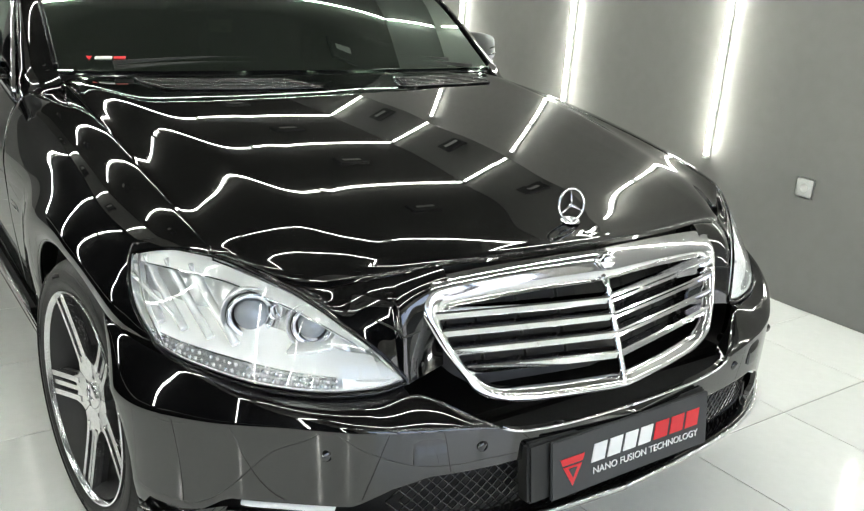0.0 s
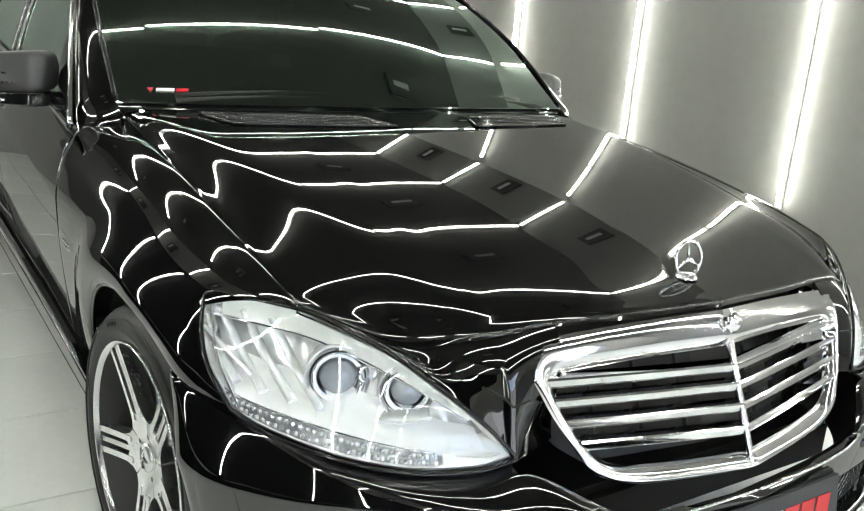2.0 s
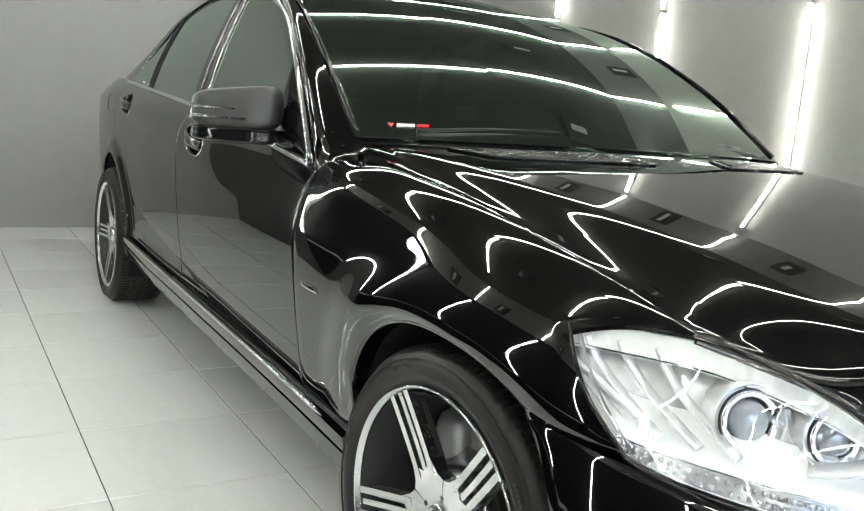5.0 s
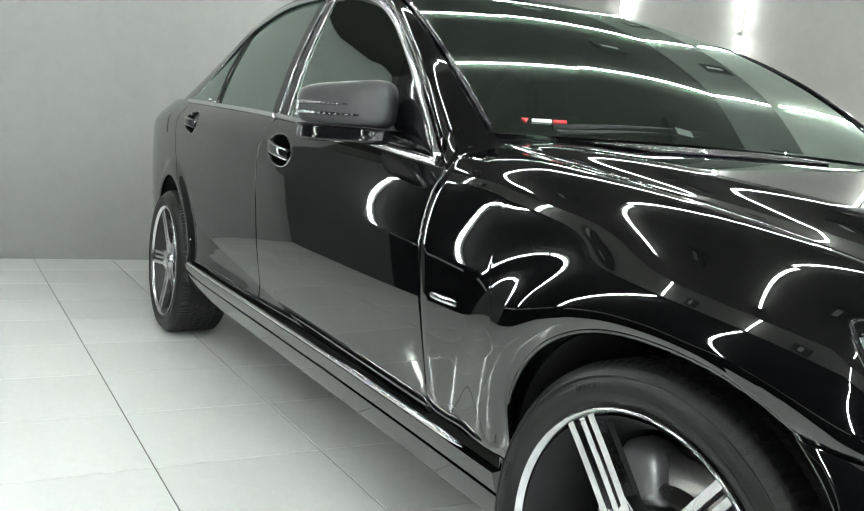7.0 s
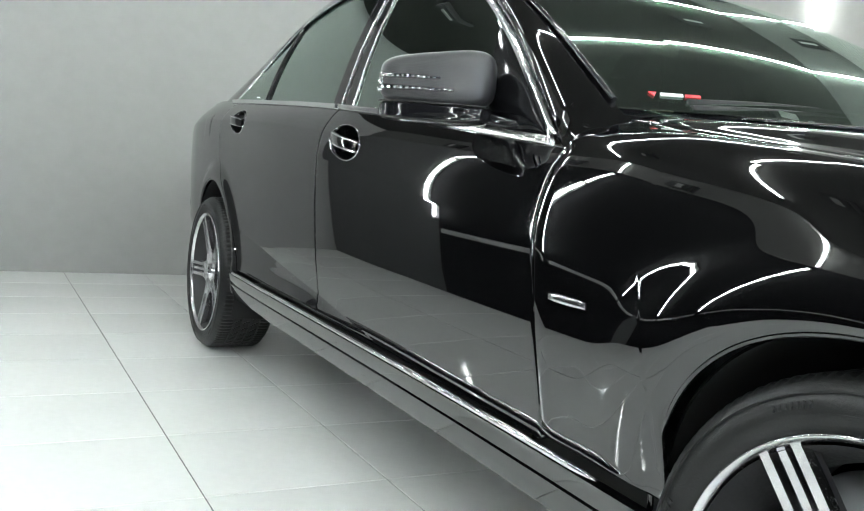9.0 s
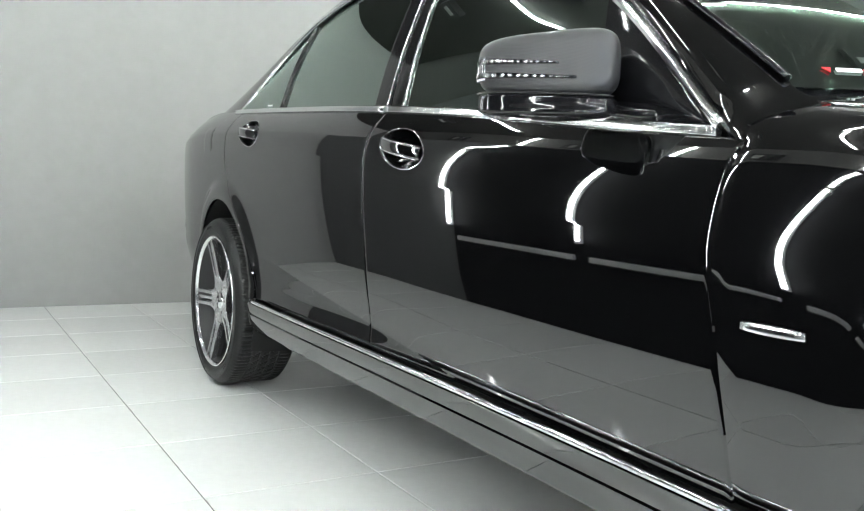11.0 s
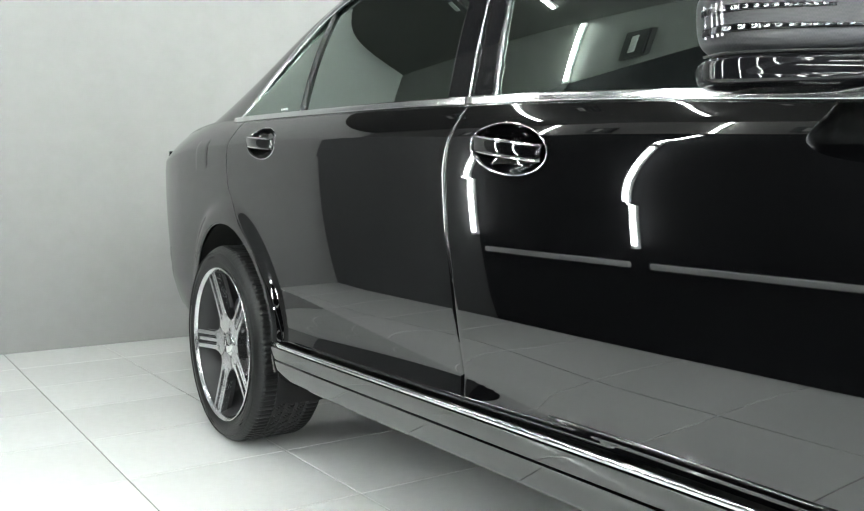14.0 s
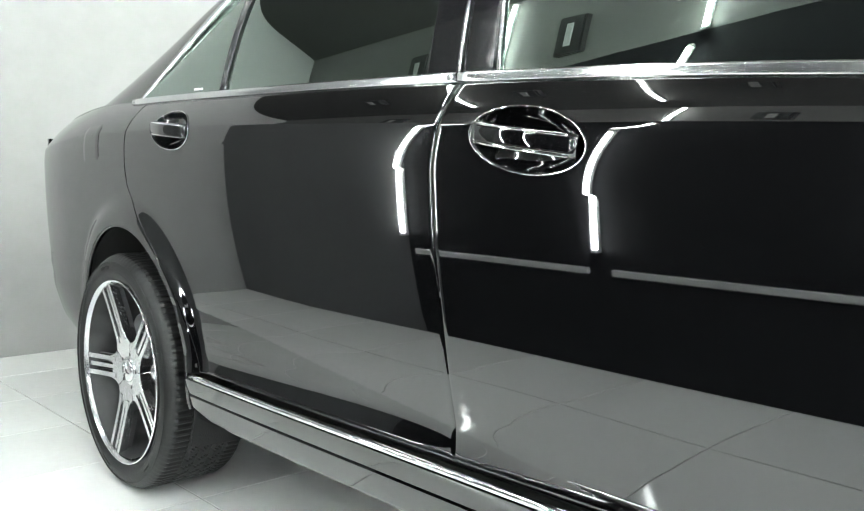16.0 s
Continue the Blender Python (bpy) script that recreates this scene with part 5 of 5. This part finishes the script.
            sweep("spoke_bar", pts, [(-w / 2, 0.0), (w / 2, 0.0), (w / 2 - 0.001, -0.022), (-w / 2 + 0.001, -0.022)], ALLOY, root, up=(-1, 0, 0), smooth=False)
            web = [(x + 0.012, y, z) for x, y, z in pts]
            sweep("spoke_web", web, [(-w / 2 + 0.002, 0.0), (w / 2 - 0.002, 0.0), (w / 2 - 0.003, -0.025), (-w / 2 + 0.003, -0.025)], ALLOY_D, root, up=(-1, 0, 0), smooth=False)
        a1 = a0 + math.pi / 5
        revolve("wheel_bolt", [(0.036, 0.007), (0.034, 0.006), (0.034, 0.0)], ALLOY_D, root, 10, centre=(0, 0.05 * math.cos(a1), 0.05 * math.sin(a1)))
    revolve("brake_disc", [(0.120, 0.06), (0.120, 0.175), (0.150, 0.175), (0.150, 0.06)], DISC, root, 48)


wheels = []
for k, (y, s) in enumerate(((0.0, -1), (WB, -1), (0.0, 1), (WB, 1))):
    if k == 0:
        w0 = new("wheel")
        w0.parent = car
        wheel_parts(w0)
        w = w0
    else:
        w = copy_thing(w0, Matrix())
    spin = radians((-24, -13, -24, -13)[k])
    xo, size, yw, steer = (0.932, 0.985, 0.003, 5) if y == 0 else (0.936, 0.99, 3.212, 0)
    m = Matrix.Translation((s * xo, yw, HZ * size)) @ Matrix.Rotation(radians(steer) + (math.pi if s > 0 else 0), 4, "Z") @ Matrix.Rotation(spin, 4, "X") @ Matrix.Scale(size, 4)
    w.matrix_basis = m
    w["label"] = "five-spoke silver alloy wheel with a low-profile tyre"
    wheels.append(w)
    # caliper and arch liner stand still
    blob("brake_caliper", (s * (0.880 - 0.125), y + 0.12, HZ + 0.05), (0.045, 0.05, 0.09), 0.5, CALIPER, car, n=10)
    def ring_pt(a, grow):
        if y:
            return y + (RA + grow) * math.cos(a), HZ + (RA + grow) * math.sin(a)
        c, q = math.cos(a), math.sin(a)
        return FA_Y + (FA_A + grow) * math.copysign(abs(c) ** (2 / FA_P), c), HZ + (FA_B + grow) * math.copysign(abs(q) ** (2 / FA_P), q)

    P = np.array([[(s * x, *ring_pt(a, dr)) for x, dr in ((0.868 if y else 0.850, 0.004), (0.80, 0.014), (0.6, 0.02), (0.45, -0.02), (0.40, -0.28))] for a in np.linspace(-0.35, math.pi + 0.35, 60)])
    shell("arch_liner", P, LINER, car, t=0.004, rim=0)
    # folded lip of the arch
    lip = []
    for a in np.linspace(0.0 if y == 0 else -0.1, math.pi + 0.1, 70):
        yy, zz = ring_pt(a, 0.0)
        if y == 0 and yy < -0.228:
            q = bumper_pt(float(BEND(min(max(zz, 0.26), 0.614))), max(zz, 0.26))
            xx = float(q[0] + swell(q[None])[0])
        elif y == 0:
            xx = float(fender_pt(np.array(yy), fender_s(np.array(yy), np.array(max(zz, 0.365))))[0])
        else:
            xx = float(side_x(np.array(yy), np.array(zz)))
        lip.append((s * (xx - 0.006), yy, zz))
    sweep("arch_lip", lip, oval(0.012, 0.008, 8), PAINT, car, up=(s, 0, 0))

# underbody
box("underbody", (-0.70, -0.50, 0.21), (0.70, 3.75, 0.33), LINER, car, 0.02)

# ---- mirrors and handles ----
TRUE_SIZE = set()      # parts that are built at their final size


def wing_mirror(door, s):
    """A swept-back mirror: ribbed cap over a gloss foot, two slotted lamp strips round its outer end."""
    c, out, ahead = np.array([s * 0.978, 1.052, 1.034]), np.array([s * 0.80, 0.60, 0]), np.array([s * 0.60, -0.80, 0])
    a, b = 0.122, 0.066

    def at(u, v, w):
        return c + out * u + ahead * v + np.array([0, 0, w])

    def sp(q, p):
        return np.sign(q) * np.abs(q) ** p

    def pod(name, lo, hi, slope, material, label="", n=26):
        th, ph = np.linspace(-math.pi / 2, math.pi / 2, n), np.linspace(-math.pi, math.pi, 2 * n, endpoint=False)
        v = []
        for t in th:
            for q in ph:
                u, f = a * sp(math.cos(t), 0.32) * sp(math.cos(q), 0.50), b * sp(math.cos(t), 0.32) * sp(math.sin(q), 0.72)
                g = sp(math.sin(t), 0.55)
                v.append(at(u, f + 0.012 * (g < 0) * abs(g), (lo + hi) / 2 + (hi - lo) / 2 * g - slope * (u / a) * max(g, 0)))
        k = 2 * n
        f = [(i * k + j, i * k + (j + 1) % k, (i + 1) * k + (j + 1) % k, (i + 1) * k + j) for i in range(n - 1) for j in range(k)]
        return link(name, v, f, material, door, label)

    made = [pod("mirror_housing", -0.046, 0.062, 0.016, CARBON, "dark grey mirror cap with a slotted indicator"), pod("mirror_base", -0.084, -0.040, 0.0, GLOSS)]

    def face(u, grow):
        return at(u, b * max(0.0, 1 - abs(u / a) ** 4.0) ** 0.36 + grow, 0)

    for w, u1, grow in ((0.006, -0.015, 0.001), (-0.018, -0.045, 0.0075)):
        p = [face(u, grow) + (0, 0, w) for u in np.linspace(a - 0.0005, u1, 26)]
        made.append(sweep("indicator_slot", p, rbox(0.006, 0.010), GLOSS, door, scale=np.linspace(1.0, 0.45, 26)))
        for q in range(2, 24, 2):
            made.append(sweep("indicator_cell", [p[q] + ahead * 0.002, p[q + 1] + ahead * 0.002], rbox(0.004, 0.006 - 0.0002 * q), CHROME, door))
    for q in range(4):
        u = a - 0.001 - 0.004 * q
        made.append(sweep("indicator_bar", [face(u, 0.008) + (0, 0, -0.026), face(u, 0.002) + (0, 0, 0.014)], rbox(0.003, 0.004), CHROME, door, up=tuple(ahead)))
    made.append(sweep("base_edge", [face(u, 0.001) + (0, 0, -0.045) for u in np.linspace(a - 0.001, -a * 0.9, 30)], rbox(0.003, 0.003), RUBBER, door))
    foot = [at(-0.05, 0.0, -0.064), at(-0.115, 0.01, -0.066), np.array([s * 0.872, 0.915, 0.958]), np.array([s * 0.845, 0.890, 0.957])]
    made.append(sweep("mirror_arm", spline(foot, 14), oval(0.055, 0.026), GLOSS, door))
    TRUE_SIZE.update(made)


for j, s in enumerate((-1, 1)):
    d = fdoors[j]
    wing_mirror(d, s)
    for di, cy, cz, L, bowl in ((fdoors[j], 1.655, 0.872, 0.096, 0.109), (rdoors[j], 2.815, 0.972, 0.098, 0.112)):
        x0 = float(side_x(np.array(cy), np.array(cz)))
        sl = 0.17 if cy < 2 else 0.12
        p = [(s * (x0 - 0.003 + 0.014 * math.sin(math.pi * t)), cy - L + 2 * L * t, cz + sl * (2 * t - 1) * L) for t in np.linspace(0, 1, 18)]
        sweep("door_handle", p, rbox(0.018, 0.034, 0.45), PAINT, di, label="black pull handle edged with chrome")
        for up in (-0.014, 0.014):
            sweep("handle_strip", [(a + s * 0.0075, b, c + up) for a, b, c in p[1:-1]], rbox(0.0028, 0.0032), CHROME, di)
        if cy < 2:
            revolve("key_lock", [(-0.0015, 0.0), (-0.001, 0.006), (0.0, 0.0085), (0.004, 0.0095)], CHROME, di, 20, "x", centre=(s * (x0 + 0.004), cy + 0.086, cz + 0.017))
        ringp = []
        for a in np.linspace(0, 2 * math.pi, 48, endpoint=False):
            yy, zz = cy + bowl * math.cos(a), cz + 0.047 * math.sin(a) + sl * bowl * math.cos(a)
            ringp.append((s * (float(side_x(np.array(yy), np.array(zz))) + 0.0005), yy, zz))
        sweep("handle_ring", ringp, oval(0.0022, 0.0022, 6), CHROME, di, up=(s, 0, 0), closed=True)

# wing badges
for s in (-1, 1):
    b = sweep("wing_badge", [(s * 0.9405, y, 0.650) for y in np.linspace(0.533, 0.637, 9)], rbox(0.005, 0.015, 0.4), SATIN, car, label="small silver wing badge", scale=(0.72, 0.85, 0.96, 1, 1, 1, 0.96, 0.85, 0.72))
    i = sweep("badge_inlay", [(s * 0.9432, y, 0.650) for y in (0.550, 0.585, 0.620)], rbox(0.0015, 0.006), GLOSS, b, scale=(0.6, 1, 0.6))
    TRUE_SIZE.update((b, i))

# fuel flap on the right-hand quarter
P = np.array([[(y, z) for z in np.linspace(0.925, 1.025, 10)] for y in np.linspace(3.33, 3.47, 12)])
P = np.stack([side_x(P[..., 0], P[..., 1]) + 0.0025, P[..., 0], P[..., 1]], -1)
shell("fuel_flap", P * (-1, 1, 1), PAINT, car, t=0.003, rim=0.002)

# windscreen sticker
ww = cross(0.5, n_f, 41, -0.14, -0.09, 0.016, 0.03)


def on_screen(i, w):
    """A place on the windscreen by row and share of the half width."""
    row = [[np.interp(w * 20 + 20, range(41), ww[j, :, k]) for k in range(3)] for j in range(26)]
    return np.array([np.interp(i, range(26), [r[k] for r in row]) for k in range(3)])


sticker = new("sticker")
sticker.parent = car
q = on_screen(1.0, -0.88)
ex = Vector(on_screen(1.0, -0.78) - q).normalized()
ez = Vector(on_screen(2.0, -0.88) - q)
ey = ez.cross(ex).normalized()
ez = ex.cross(ey)
sticker.matrix_basis = Matrix.Translation(Vector(q) - ey * 0.002) @ Matrix((ex, ey, ez)).transposed().to_4x4()
flat("sticker_mark", [(-0.012, 0.006), (0.004, 0.006), (-0.004, -0.008)], RED, sticker)
flat("sticker_mark", [(0.010, -0.005), (0.055, -0.005), (0.057, 0.005), (0.012, 0.005)], WHITE_P, sticker)
flat("sticker_mark", [(0.059, -0.005), (0.090, -0.005), (0.092, 0.005), (0.061, 0.005)], RED, sticker)

# ---- cabin ----
P = np.array([[(x, 0.72 + 0.45 * t, 0.86 + 0.05 * math.sin(math.pi * min(1, t * 1.2)) - 0.25 * max(0, t - 0.8) / 0.2) for t in np.linspace(0, 1, 14)] for x in np.linspace(-0.72, 0.72, 20)])
shell("dashboard", P, LEATHER, car, t=0.03, rim=0)
for s in (-1, 1):
    box("seat_back", (s * 0.37 - 0.25, 1.95, 0.45), (s * 0.37 + 0.25, 2.10, 1.05), LEATHER, car, 0.04)
    box("headrest", (s * 0.37 - 0.13, 1.97, 1.07), (s * 0.37 + 0.13, 2.07, 1.24), LEATHER, car, 0.03)
box("rear_seat", (-0.66, 2.85, 0.40), (0.66, 3.05, 1.02), LEATHER, car, 0.04)
box("cabin_floor", (-0.80, 0.8, 0.31), (0.80, 3.3, 0.34), LEATHER, car, 0)
blob("rear_view_mirror", (0, 1.44, 1.235), (0.055, 0.012, 0.020), 0.4, BEIGE, car, None, 10, "beige back of the inside mirror")
box("mirror_card", (-0.045, 1.42, 1.005), (0.045, 1.424, 1.055), BEIGE, car, 0.001, "beige card hung under the mirror")
sweep("mirror_stem", [(0, 1.428, 1.05), (0, 1.436, 1.22)], oval(0.010, 0.010), PLASTIC, car, up=(0, 1, 0))

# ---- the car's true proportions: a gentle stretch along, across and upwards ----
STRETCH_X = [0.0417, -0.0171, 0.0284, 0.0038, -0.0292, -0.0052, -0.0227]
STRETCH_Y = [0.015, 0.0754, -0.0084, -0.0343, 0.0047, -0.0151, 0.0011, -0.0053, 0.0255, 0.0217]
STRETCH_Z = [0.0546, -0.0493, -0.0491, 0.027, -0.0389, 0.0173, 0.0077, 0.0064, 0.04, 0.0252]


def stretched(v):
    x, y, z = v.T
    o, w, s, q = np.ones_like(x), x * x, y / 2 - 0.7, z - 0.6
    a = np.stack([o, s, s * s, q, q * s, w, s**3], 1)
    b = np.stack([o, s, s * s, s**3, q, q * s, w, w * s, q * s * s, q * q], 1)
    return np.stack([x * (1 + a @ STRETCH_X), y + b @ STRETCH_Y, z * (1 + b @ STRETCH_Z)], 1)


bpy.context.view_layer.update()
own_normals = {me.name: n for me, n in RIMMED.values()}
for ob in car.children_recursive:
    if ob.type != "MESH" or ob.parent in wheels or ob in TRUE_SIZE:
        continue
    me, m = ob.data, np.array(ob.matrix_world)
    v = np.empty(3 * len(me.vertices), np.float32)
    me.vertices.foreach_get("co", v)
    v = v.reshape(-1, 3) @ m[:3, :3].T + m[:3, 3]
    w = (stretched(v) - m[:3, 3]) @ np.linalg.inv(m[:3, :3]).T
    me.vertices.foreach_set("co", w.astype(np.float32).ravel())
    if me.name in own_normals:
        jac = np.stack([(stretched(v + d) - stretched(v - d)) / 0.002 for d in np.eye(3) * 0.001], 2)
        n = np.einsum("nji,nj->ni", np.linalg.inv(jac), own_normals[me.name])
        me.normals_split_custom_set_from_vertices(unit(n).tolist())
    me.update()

# ---- floor tiles ----
floor = tagged(box("floor", (XL - 0.15, YF - 0.15, -0.05), (XR + 0.15, YB + 0.15, -0.003), GROUT, None, 0), "white glossy porcelain tile floor with thin grey joints", "floor", kind="structure")
i0, i1 = math.floor((XL - TX0) / TILE), math.ceil((XR - TX0) / TILE)
j0, j1 = math.floor((YF - TY0) / TILE), math.ceil((YB - TY0) / TILE)
made = {}
for i in range(i0, i1):
    for j in range(j0, j1):
        xa, xb = max(XL, TX0 + i * TILE), min(XR, TX0 + (i + 1) * TILE)
        ya, yb = max(YF - 0.15, TY0 + j * TILE), min(YB, TY0 + (j + 1) * TILE)
        sx, sy = round(xb - xa, 3), round(yb - ya, 3)
        if sx < 0.02 or sy < 0.02:
            continue
        if (sx, sy) not in made:
            bm = bmesh.new()
            bmesh.ops.create_cube(bm, size=1)
            bm.transform(Matrix.Diagonal((sx - 0.0038, sy - 0.0038, 0.008, 1)))
            bmesh.ops.bevel(bm, geom=[e for e in bm.edges if all(q.co.z > 0 for q in e.verts)], offset=0.0012, segments=1, affect="EDGES")
            me = bpy.data.meshes.new("tile")
            bm.to_mesh(me)
            bm.free()
            me.materials.append(FLOORM)
            made[sx, sy] = me
        o = new("tile", made[sx, sy])
        o.parent = floor
        o.location = ((xa + xb) / 2, (ya + yb) / 2, -0.004)
